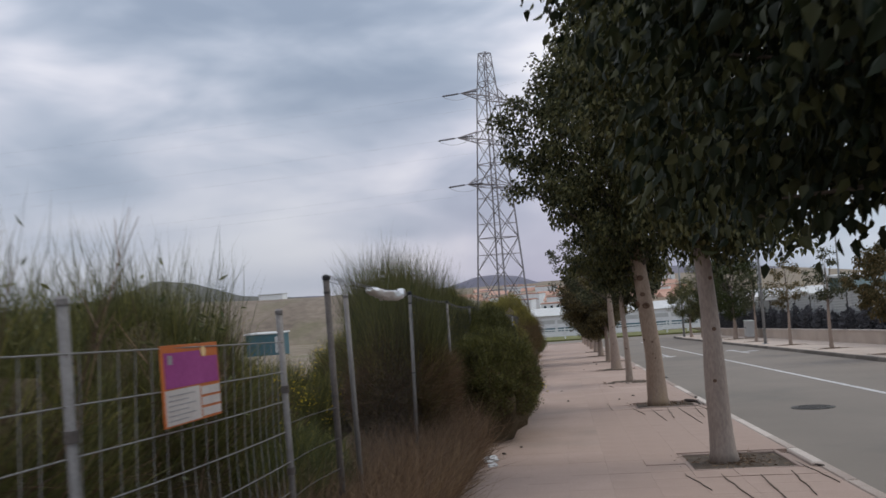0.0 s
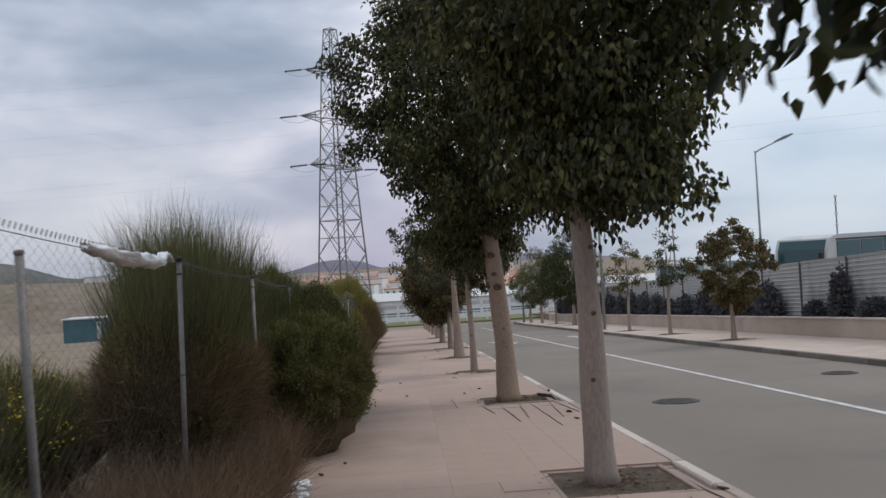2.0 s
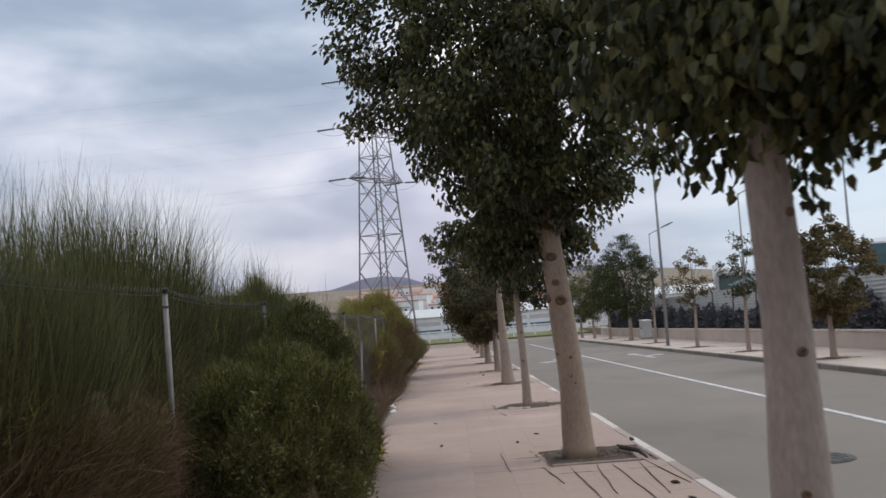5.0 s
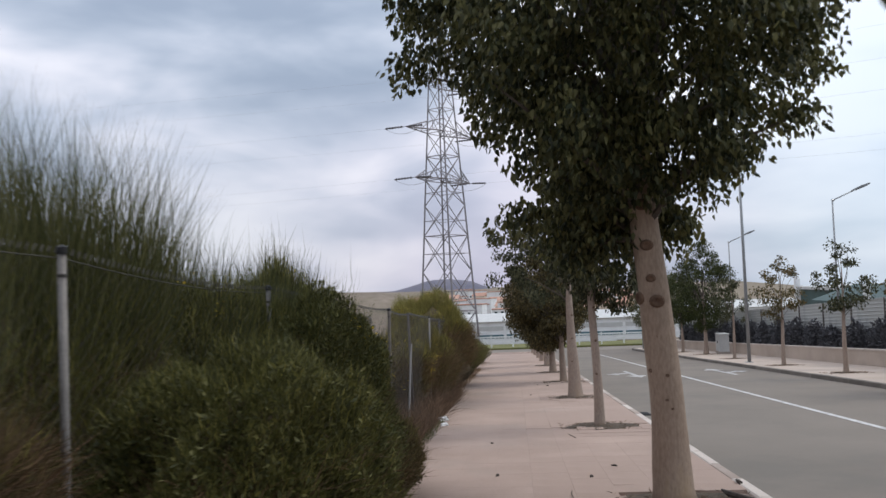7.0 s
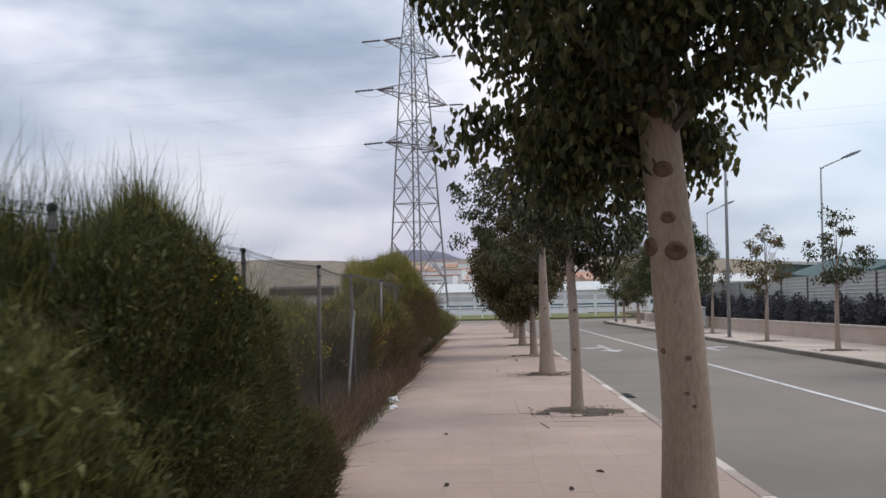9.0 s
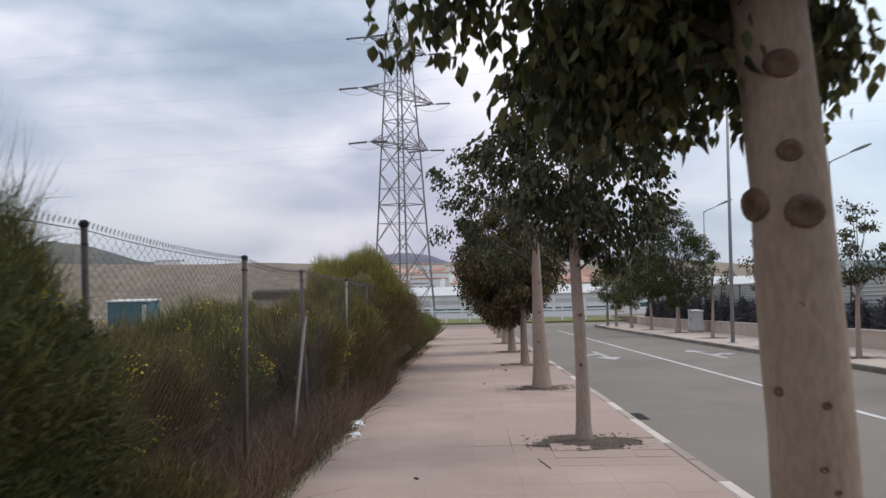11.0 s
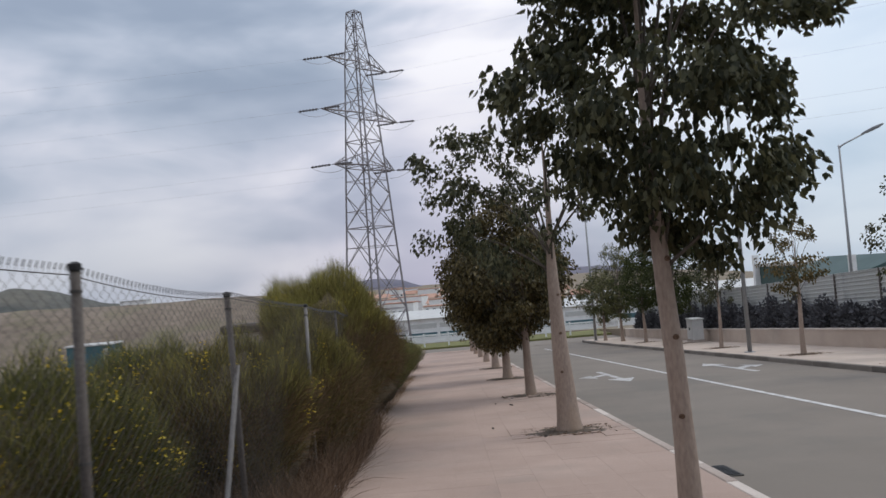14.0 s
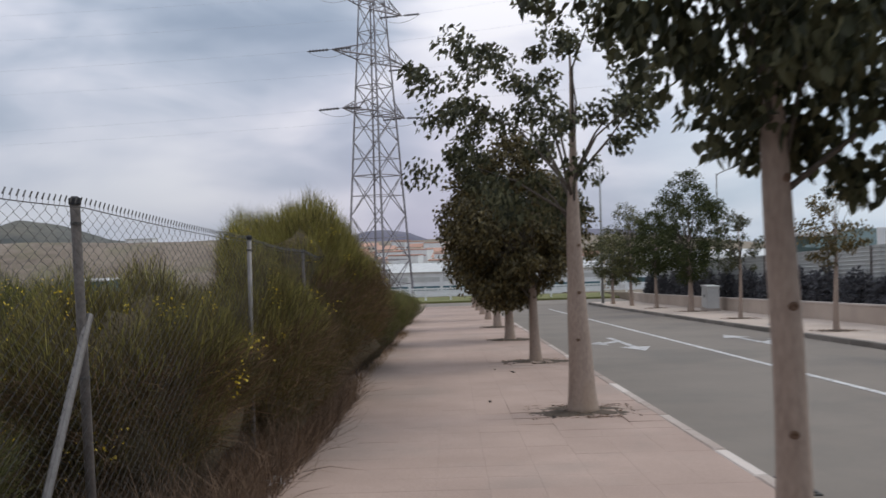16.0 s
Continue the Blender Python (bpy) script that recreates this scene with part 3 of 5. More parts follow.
    cc[:, :2] = mid[:2] + (cc[:, :2] - mid[:2]) * np.interp(k, [0, 0.15, 0.45, 0.8, 1], [1.0, 1.0, 1.0, 0.8, 0.5] if y < 5 else [0.74, 0.95, 1.02, 0.82, 0.5] if 14 < y < 18 else [0.62, 0.82, 1.0, 0.85, 0.5])[:, None]
    if 14 < y < 18:
        # low sprays beside and behind the trunk
        low = np.r_[rng.normal(size=(40, 3)) * [0.2, 0.2, 0.16] + [-0.52, 0.45, 2.62], rng.normal(size=(9, 3)) * [0.14, 0.2, 0.12] + [0.14, 0.6, 2.72],
                    rng.normal(size=(3, 3)) * [0.14, 0.1, 0.07] + [-1.32, 0.0, 2.74]]
        open_side = (cc[:, 0] < -0.7) & (cc[:, 1] > -0.6) & (cc[:, 2] < 2.98) & (rng.uniform(size=len(cc)) < 0.75)
        open_side |= (cc[:, 0] > 0.75) & (cc[:, 2] < 3.35) & (rng.uniform(size=len(cc)) < 0.85)
        cc = np.r_[cc[~open_side], low]
    elif 8 < y < 10:
        # the crown hangs low round its trunk
        cc = np.r_[cc, rng.normal(size=(70, 3)) * [0.30, 0.32, 0.14] + [0.16, -0.05, 2.62]]
    clumps = len(cc)
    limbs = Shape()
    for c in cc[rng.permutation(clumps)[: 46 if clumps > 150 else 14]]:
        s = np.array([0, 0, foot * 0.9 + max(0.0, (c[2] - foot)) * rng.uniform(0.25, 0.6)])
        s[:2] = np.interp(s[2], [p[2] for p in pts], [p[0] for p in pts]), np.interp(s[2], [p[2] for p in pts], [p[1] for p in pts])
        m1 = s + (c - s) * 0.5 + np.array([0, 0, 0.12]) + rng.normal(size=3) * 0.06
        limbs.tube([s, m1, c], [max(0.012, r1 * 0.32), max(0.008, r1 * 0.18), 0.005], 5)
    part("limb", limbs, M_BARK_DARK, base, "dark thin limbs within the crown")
    size = 0.24 if clumps < 160 else 0.31
    puff = unit(rng.normal(size=(clumps * per, 3))) * (rng.uniform(0, 1, clumps * per) ** 0.5)[:, None]
    cen = np.repeat(cc, per, axis=0) + puff * np.repeat(rng.uniform(0.7, 1.25, clumps), per)[:, None] * [size, size, size * 0.8]
    out = cen - mid
    ways = unit(out) * 0.55 + rng.normal(size=out.shape) * 0.5 + [0, 0, -1.0]
    big = (0.078 if y < 30 else 0.085 if y < 42 else 0.11) if x < 5 else 0.10
    lit_clump = np.repeat(rng.uniform(size=clumps) < (0.3 if 5 < y < 18 and x < 5 else 0.0), per)
    if lit_clump.any():
        # random clumps get the paler colour, imitating leaves that catch the light
        tagged(part("young_growth", leaf_mesh("young_growth", cen[lit_clump], ways[lit_clump], big * 0.98, big * 0.58, M_LEAF_LIT, rng, full=True), None, base, "paler olive leaf clumps coloured as lit"), kind="stuff")
    leaf = M_LEAF_UNLIT if lit_clump.any() else LEAVES[kind]
    tagged(part("crown", leaf_mesh("crown", cen[~lit_clump], ways[~lit_clump], big, big * 0.6, leaf, rng, full=y < 30 and x < 5), None, base), kind="stuff")
    return base


near_trees = [street_tree(s, 10 + i, "in a pavement pit",
                          scars=[(-102, 2.38, 0.05), (-104, 2.08, 0.038), (-166, 1.90, 0.062), (-92, 1.87, 0.058), (-100, 2.75, 0.05), (-150, 1.24, 0.02), (-88, 1.20, 0.016), (-98, 0.98, 0.013), (-82, 0.9, 0.012), (-110, 1.55, 0.01)] if i == 2 else
                          [(-80, 1.45, 0.02), (-105, 0.9, 0.018), (-60, 2.0, 0.02)] if i in (1, 3, 4) else ()) for i, s in enumerate(NEAR)]
far_trees = [street_tree(s, 40 + i, "across the street") for i, s in enumerate(FARSIDE)]

# tree pits: the first three edged and square, the others loose patches of earth and leaf litter
for i, s in enumerate(NEAR[:8] + FARSIDE[:6]):
    y, x = s[0], s[1]
    square = i < 3
    pit = thing("tree_pit", "square earth tree pit edged with thin concrete strips" if square else "ragged patch of dark earth and dry litter round the trunk", "tree pit",
                pose(x + (0.10 if square else 0.0), y, zs(y), -math.degrees(math.atan(SLOPE)), 0, 0), group="tree pits")
    h = 0.5
    soil = Shape()
    if square:
        n = 9
        soil.add([(-h + 2 * h * a / (n - 1), -h + 2 * h * b / (n - 1), -0.012 + 0.02 * noise.noise(Vector((a * 1.1, b * 1.1, i)))) for b in range(n) for a in range(n)],
                 [(b * n + a, b * n + a + 1, (b + 1) * n + a + 1, (b + 1) * n + a) for b in range(n - 1) for a in range(n - 1)])
    else:
        n, rings = 40, 7
        for k in range(rings):
            for a in range(n):
                w = 2 * math.pi * a / n
                edge = (0.52 if x < 5 else 0.34) * (1 + 0.45 * noise.noise(Vector((math.cos(w) * 1.6, math.sin(w) * 1.6, i * 5.0))) + 0.25 * noise.noise(Vector((math.cos(w) * 6, math.sin(w) * 6, i * 5.0))))
                r = edge * k / (rings - 1)
                soil.v.append((math.cos(w) * r * 1.15, math.sin(w) * r * 0.9, 0.030 * (1 - (k / (rings - 1)) ** 2) + 0.004))
        soil.f = [(k * n + a, k * n + (a + 1) % n, (k + 1) * n + (a + 1) % n, (k + 1) * n + a) for k in range(rings - 1) for a in range(n)]
    if not square:
        soil.v = [(p[0], p[1], p[2] * (0.75 + 0.9 * noise.noise(Vector((p[0] * 9, p[1] * 9, i)))) + 0.002) for p in soil.v]
    part("soil", soil, M_SOIL, pit, smooth=True)
    for ex in (-1, 1) if square else ():
        if i == 2 and ex > 0:
            continue
        if i < 2:
            part("edging", Shape().bevel_box(ex * (h + 0.025) - 0.025, ex * (h + 0.025) + 0.025, -h - 0.05, h + 0.05, -0.1, 0.004 + 0.003 * (ex + i % 2), 0.008), M_JOINT, pit)
        part("edging", Shape().bevel_box(-h, h, ex * (h + 0.025) - 0.025, ex * (h + 0.025) + 0.025, -0.1, 0.004 + 0.004 * (i % 3), 0.008), M_JOINT, pit)
    rng = np.random.default_rng(70 + i)
    n = 420 if square else 1100
    rad = np.abs(rng.normal(size=n)) * (0.33 if square else 0.37)
    w = rng.uniform(0, 6.283, n)
    feet = np.c_[np.clip(np.cos(w) * rad, -0.62, 0.62), np.clip(np.sin(w) * rad, -0.5, 0.5), np.full(n, 0.006)]
    tagged(part("litter", blade_mesh("litter", feet, rng.normal(size=(n, 3)) * [1, 1, 0.15] + [0, 0, 0.15], 0.055, 0.009, M_DEAD, rng), None, pit), kind="stuff")

# ---- fence on the field side ----
POSTS = [5.5, 8.28, 11.2, 14.0, 16.9, 19.7, 22.3, 25.3, 28.0, 30.1, 32.7, 35.3, 37.9, 40.5]
RNG = np.random.default_rng(5)
for i, y in enumerate(POSTS):
    tilt = [(0, -0.6), (0, 1.2), (0.6, 0.4), (0, 0), (0.5, 0), (0, 0.8), (0, -1.0), (-0.5, 0.6)][i % 8]
    fp = thing("fence_post", "weathered steel fence post with a dark cap" if i % 3 else "grey-brown steel fence post, wired to chain-link", "fence post",
               pose(X_FENCE, y, zs(y) - 0.02, *tilt), group="chain-link fence posts")
    r = 0.022 if i in (0, 5, 6) else 0.0175
    part("shaft", Shape().tube([(0, 0, -0.15), (0, 0, 1.0), (0, 0, 2.0)], r, 10), M_GALV if i in (1, 2, 3, 7) else M_POST, fp, smooth=True)
    part("cap", Shape().tube([(0, 0, 1.985), (0, 0, 2.012), (0, 0, 2.022)], [r + 0.005, r + 0.005, r * 0.5], 10), M_BLACK, fp)
    for z in (0.5, 1.2, 1.9):
        part("wire_tie", Shape().tube([(0, 0, z - 0.006), (0, 0, z + 0.006)], r + 0.003, 10), M_WIRE, fp)
    if i == 6:
        side = -1.0
        part("brace", Shape().tube([(0.02, side, -0.05 - SLOPE * side), (0.02, 0.04, 1.48)], 0.019, 8), M_GALV, fp, "pale slanting brace")
for i in range(len(POSTS) - 1):
    y0, y1 = POSTS[i], POSTS[i + 1]
    bay = thing("chain_link_bay", "sagging grey chain-link netting between two posts", "chain-link fence", pose(X_FENCE, y0, zs(y0)), group="chain-link bays")
    w = y1 - y0
    sag = 0.012 + 0.014 * (i % 3)
    topz = lambda u: 1.95 - SLOPE * u * w - sag * 4 * u * (1 - u)
    part("top_wire", Shape().tube([(0, u * w, topz(u)) for u in [k / 10 for k in range(11)]], 0.0024, 5), M_WIRE, bay)
    part("bottom_wire", Shape().tube([(0, u * w, 0.08 - SLOPE * u * w) for u in (0, 0.5, 1)], 0.003, 5), M_WIRE, bay)
    net = Shape()
    pitch, half = 0.050, 0.025
    n = int(w / pitch)
    for c in range(n):
        # each wire zigzags upwards, locked with its neighbour
        ya = (c + 0.5) * pitch
        u = ya / w
        z, k, pts = 0.08 - SLOPE * ya, c % 2, []
        top = topz(u)
        while z < top:
            pts.append((0.003 if k % 2 else -0.003, ya + (half if k % 2 else -half), z))
            z += 0.030
            k += 1
        pts.append((0.0, ya, top))
        pts.append((0.004, ya + 0.006, top + 0.035))
        net.tube(pts, 0.0007 if i < 4 else 0.0013, 3, caps=False)
        net.tube([(0.004, ya - 0.010, top + 0.02), (0.004, ya + 0.012, top + 0.045)], 0.004, 3, caps=False)
    tagged(part("netting", net, M_WIRE, bay), kind="stuff")

spare = thing("fence_post", "pale bare steel post set beside the end post", "fence post", pose(X_FENCE, 6.03, zs(6.03) - 0.02, 0, -1.0, 0), group="chain-link fence posts")
part("shaft", Shape().tube([(0, 0, -0.15), (0, 0, 1.0), (0, 0, 1.89)], 0.019, 10), M_GALV, spare, smooth=True)
part("cap", Shape().tube([(0, 0, 1.885), (0, 0, 1.90), (0, 0, 1.906)], [0.022, 0.022, 0.012], 10), M_GALV, spare)

# welded panels before the chain-link begins
PANEL_POSTS = [-2.7, -0.1, 2.42, 4.45]
for y in PANEL_POSTS:
    fp = thing("panel_post", "round galvanised post of a welded mesh fence", "fence post", pose(X_FENCE + 0.02, y, zs(y), 0, -0.8, 0), group="panel fence posts")
    part("shaft", Shape().tube([(0, 0, -0.1), (0, 0, 1.72)], 0.0185, 12), M_GALV, fp, smooth=True)
    part("cap", Shape().tube([(0, 0, 1.715), (0, 0, 1.735), (0, 0, 1.745)], [0.0215, 0.0215, 0.012], 12), M_GALV, fp)
    for z in (0.35, 0.85, 1.3):
        part("clamp", Shape().tube([(0, 0, z - 0.02), (0, 0, z + 0.02)], 0.023, 10), M_POST, fp, "dark clamp")
for y0, y1 in list(zip(PANEL_POSTS[:-1], PANEL_POSTS[1:])) + [(4.42, 5.5)]:
    pn = thing("mesh_panel", "galvanised welded wire fence panel, slightly bowed", "fence panel", pose(X_FENCE, y0, zs(y0)), group="welded mesh panels")
    w = y1 - y0
    low = 1.56 if y0 < 4 else 1.1
    hor, ver = Shape(), Shape()
    bow = lambda u, z: 0.03 * math.sin(math.pi * u) * (1 if y0 < 4 else -1) + 0.012 * math.sin(9 * z)
    nz = 10 if y0 < 4 else 6
    for k in range(nz):
        z = 0.08 + (low - 0.08) * k / (nz - 1)
        hor.tube([(bow(u, z), u * w, z - SLOPE * u * w) for u in [j / 8 for j in range(9)]], 0.003, 4)
    for k in range(int(w / 0.11) if y0 < 4 else 0):
        u = (k + 0.5) * 0.11 / w
        ver.tube([(bow(u, z) - 0.005, u * w + 0.006 * math.sin(k * 3.1 + z * 2), z - SLOPE * u * w) for z in [0.06, 0.4, 0.75, 1.1, low] if z <= low], 0.0025, 4)
    tagged(part("cross_wire", hor, M_PANEL if y0 < 4 else M_WIRE, pn), kind="stuff")
    if y0 < 4:
        tagged(part("upright_wire", ver, M_PANEL if y0 < 4 else M_WIRE, pn), kind="stuff")

# notice on the panel
sg = thing("fence_sign", "orange and magenta notice with white text fields, wired to the fence", "sign", pose(X_FENCE + 0.05, 2.95, 1.06, -2.6, -2, 0))
part("board", Shape().bevel_box(-0.006, 0.0, 0, 0.52, 0.012, 0.325, 0.001), M_ORANGE, sg)
part("picture", Shape().box(0.0, 0.003, 0.02, 0.505, 0.158, 0.268).box(0.0, 0.003, 0.02, 0.34, 0.268, 0.295), M_MAGENTA, sg, "magenta field")
part("text_field", Shape().box(0.0, 0.003, 0.012, 0.315, 0.018, 0.152), M_SIGNWHITE, sg, "off-white text field")
for k in range(3):
    part("text_field", Shape().box(0.0, 0.003, 0.33, 0.512, 0.022 + 0.044 * k, 0.056 + 0.044 * k), M_SIGNWHITE, sg, "off-white strip")
for k in range(6):
    part("text_bar", Shape().box(0.003, 0.005, 0.03, 0.20 + 0.06 * (k % 2), 0.032 + 0.019 * k, 0.037 + 0.019 * k), M_SIGNGREY, sg, "grey line of small print")
part("emblem", Shape().tube([(0.0, 0.37, 0.29), (0.004, 0.37, 0.29)], 0.022, 14), M_SIGNYELLOW, sg, "pale yellow round emblem")
part("emblem", Shape().box(0.003, 0.005, 0.045, 0.08, 0.25, 0.285), M_SIGNGREY, sg, "grey shield emblem")

# plastic sack caught on the top wire
sack = Shape()
nu, nv = 46, 16
for a in range(nu):
    u = a / (nu - 1)
    for b in range(nv):
        w = 2 * math.pi * b / nv
        r = 0.036 * math.sin(math.pi * min(1, u * 1.02 + 0.02)) ** 0.6 + 0.012
        r *= 1 + 0.5 * noise.noise(Vector((u * 6, math.cos(w) * 1.4, math.sin(w) * 1.4))) + 0.75 * noise.noise(Vector((u * 31, math.cos(w) * 3, math.sin(w) * 3)))
        sack.v.append((math.cos(w) * r * 1.5, u * 1.6, math.sin(w) * r * 0.8 - 0.03 * math.sin(u * 3.0) - 0.085 * u + 0.05 * (u > 0.78) * math.sin((u - 0.78) * 14)))
sack.f = [tuple(range(nv)), tuple((nu - 1) * nv + b for b in range(nv))] + [(a * nv + b, a * nv + (b + 1) % nv, (a + 1) * nv + (b + 1) % nv, (a + 1) * nv + b) for a in range(nu - 1) for b in range(nv)]
tagged(part("plastic_sack", sack, M_PLASTIC, smooth=True, at=pose(X_FENCE - 0.01, 6.7, 1.535)), "crumpled white plastic sheet caught on the fence top", "plastic sheet")
# ---- broom and weeds along the fence ----


def bush(name, label, x, y, rx, ry, h, seed, blades=9000, length=0.5, tips=0.12, flowers=0, stem=None, dead=0.12, wisps=0, tall=2.3, width=0.005, leaves=0):
    """A broom bush: dark ball for inner shade, thousands of thin rising stems, pale tips, dead stems low down, yellow
    flowers.
    """
    rng = np.random.default_rng(seed)
    blades, length = int(blades * 1.5), length * 0.78
    b = thing(name, label, "bush", pose(x, y, zs(y) - 0.03), group="broom along the fence")

    def shell(n, deep=0.75):
        d = unit(rng.normal(size=(n, 3)))
        d[:, 2] = np.abs(d[:, 2]) * np.where(rng.uniform(size=n) < 0.82, 1, -0.5)
        wob = np.array([1 + 0.28 * noise.noise(Vector(q * 2.1) + Vector((seed * 1.7, 0, 0))) + 0.12 * noise.noise(Vector(q * 5.5) + Vector((0, seed, 0))) for q in d])
        p = d * [rx, ry, h * 0.56] * (wob * rng.uniform(deep, 1.0, n))[:, None] + [0, 0, h * 0.42]
        p[:, 2] = np.maximum(p[:, 2], 0.02) - SLOPE * p[:, 1]
        return p, d
    # added lumpy dark ball: blocks light, its colour imitates the shaded inside
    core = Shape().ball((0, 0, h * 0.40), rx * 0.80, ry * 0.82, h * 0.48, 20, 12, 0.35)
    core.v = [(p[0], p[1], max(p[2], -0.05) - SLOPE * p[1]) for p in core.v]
    part("heart", core, M_CORE, b, "dark ball standing in for inner shade", smooth=True)
    p, d = shell(blades)
    ways = d * [0.75, 0.75, 0.35] + [0, 0, 0.85] + rng.normal(size=d.shape) * 0.28
    tagged(part("foliage", blade_mesh("foliage", p - unit(ways) * length * 0.35, ways, length, width, stem or M_BROOM, rng), None, b), kind="stuff")
    if leaves:
        p, d = shell(leaves, deep=0.82)
        tagged(part("leafage", leaf_mesh("leafage", p, d * 0.6 + [0, 0, 0.3] + rng.normal(size=d.shape) * 0.6, 0.042, 0.017, stem or M_BROOM, rng), None, b), kind="stuff")
    n = int(blades * tips)
    if n:
        p, d = shell(n, deep=0.9)
        keep = d[:, 2] > 0.35
        p, d = p[keep], d[keep]
        tagged(part("tip_growth", blade_mesh("tip_growth", p, d * [0.4, 0.4, 0.2] + [0, 0, 0.9] + rng.normal(size=d.shape) * 0.2, length * 0.6, width * 0.8, M_BROOM_TIP, rng), None, b), kind="stuff")
    if wisps:
        p, d = shell(wisps, deep=0.85)
        keep = d[:, 2] > 0.55
        p, d = p[keep], d[keep]
        tagged(part("upper_growth", blade_mesh("upper_growth", p, d * [0.3, 0.3, 0] + [0, 0, 1.0] + rng.normal(size=d.shape) * 0.13, length * tall, width * 0.85, M_WISP, rng, 0.1), None, b), kind="stuff")
    n = int(blades * dead)
    if n:
        p, d = shell(n, deep=0.85)
        keep = p[:, 2] + SLOPE * p[:, 1] < h * 0.68
        p, d = p[keep], d[keep]
        tagged(part("dead_growth", blade_mesh("dead_growth", p, d * 0.6 + [0, 0, 0.4] + rng.normal(size=d.shape) * 0.5, length * 0.8, width * 0.8, M_OLD, rng), None, b), kind="stuff")
    if flowers:
        c, d = shell(flowers, deep=0.98)
        keep = d[:, 2] > -0.1
        c = np.repeat(c[keep], 16, axis=0)
        c = c + rng.normal(size=c.shape) * 0.055
        tagged(part("blossom", leaf_mesh("blossom", c, rng.normal(size=c.shape), 0.024, 0.02, M_FLOWER, rng), None, b), kind="stuff")
    return b


# tall scrub behind the welded panels
bush("broom_bush", "dark green scrub with bare twigs behind the panel fence", -2.95, 5.3, 0.8, 1.3, 1.95, 201, 12000, 0.5, 0.1, 0, wisps=2200, tall=1.6)
bush("broom_bush", "olive scrub with bare twigs behind the panel fence", -2.75, 3.0, 0.7, 1.6, 1.85, 202, 10000, 0.5, 0.1, 0, wisps=1200, tall=1.6)
bush("broom_bush", "low yellow-green scrub behind the fence", -3.2, 6.6, 0.8, 1.2, 0.95, 203, 6000, 0.35, 0.1, 20, stem=M_WEED)
bush("broom_bush", "green scrub at the foot of the fence", -2.15, 5.9, 0.45, 0.9, 0.85, 204, 8000, 0.4, stem=M_WEED)
# first big mass
bush("broom_bush", "tall dark broom bush growing through the fence", -1.95, 9.9, 0.58, 1.5, 1.8, 205, 17000, 0.40, 0.12, 3, leaves=26000, wisps=8000, dead=0.8, stem=M_BROOM_DULL)
bush("broom_bush", "round dark-green broom bush bulging over the pavement", -1.15, 12.15, 0.74, 1.0, 1.6, 206, 16000, 0.24, 0.10, 4, dead=0.2, width=0.004, leaves=42000)
bush("broom_bush", "tall yellow-tipped broom bush behind the fence", -2.5, 12.5, 0.9, 1.4, 2.2, 207, 12000, 0.5, 0.2, 14, wisps=13000)
bush("broom_bush", "yellow-flowered low broom in the field", -3.6, 9.2, 1.1, 1.6, 1.3, 208, 9000, 0.4, 0.2, 90)
# second mass, beside the walk
bush("broom_bush", "tall green broom bush with yellow tips", -2.2, 14.2, 0.95, 1.5, 2.05, 209, 19000, 0.34, 0.6, 35, wisps=5000, tall=1.9, leaves=36000)
bush("broom_bush", "bushy green broom leaning over the pavement", -1.45, 14.7, 0.70, 1.6, 1.95, 210, 18000, 0.24, 0.06, 3, dead=0.15, wisps=500, width=0.004, leaves=70000)
bush("broom_bush", "low broom skirt over the pavement edge", -1.25, 16.0, 0.50, 1.5, 0.85, 222, 10000, 0.28, 0.04, 0, leaves=26000, dead=0.2, stem=M_BROOM_DULL)
bush("broom_bush", "green broom bush at the end of the thicket", -2.35, 17.2, 0.75, 1.0, 1.5, 211, 11000, 0.42, 0.12, 30)
bush("broom_bush", "tall broom bush with yellow flowers behind the fence", -2.15, 16.35, 0.6, 0.65, 2.35, 224, 14000, 0.38, 0.4, 30, wisps=1500, tall=1.6)
# low stretch with flowers
bush("broom_bush", "low broom dotted with yellow flowers", -2.6, 19.3, 0.85, 1.2, 1.5, 212, 10000, 0.38, 0.12, 40, stem=M_BROOM_DULL)
bush("broom_bush", "low green broom dotted with yellow flowers", -2.8, 21.7, 0.85, 1.3, 1.6, 213, 10000, 0.4, 0.12, 48)
bush("broom_bush", "olive broom with yellow flowers in the field", -4.8, 20.6, 1.5, 1.9, 1.85, 214, 9000, 0.4, 0.12, 50)
bush("broom_bush", "olive broom with yellow flowers in the field", -4.2, 17.6, 1.2, 1.4, 1.8, 223, 8000, 0.4, 0.12, 50)
bush("broom_bush", "yellow-flowered broom in the field behind the fence", -3.5, 25.7, 0.85, 1.2, 1.75, 225, 9000, 0.4, 0.15, 40)
bush("broom_bush", "dark broom against the fence", -2.2, 24.4, 0.8, 1.3, 1.7, 215, 12000, 0.36, 0.25, 35, dead=0.5, stem=M_BROOM_RUST)
bush("broom_bush", "dark broom thicket growing through the fence", -1.88, 26.6, 0.76, 1.6, 1.8, 216, 14000, 0.36, 0.25, 20, dead=0.55, stem=M_BROOM_RUST)
# third big mass
bush("broom_bush", "tall round broom bush with yellow-green top", -2.05, 30.6, 1.12, 2.5, 2.7, 217, 18000, 0.5, 1.0, 45, dead=0.8, stem=M_BROOM_RUST)
bush("broom_bush", "broom bush beside the pavement", -1.95, 34.8, 0.92, 2.2, 1.75, 218, 10000, 0.45, 0.2, 8)
bush("broom_bush", "broom bush beside the pavement", -1.98, 39.2, 0.9, 2.5, 1.6, 219, 8000, 0.45, 0.15, 6)
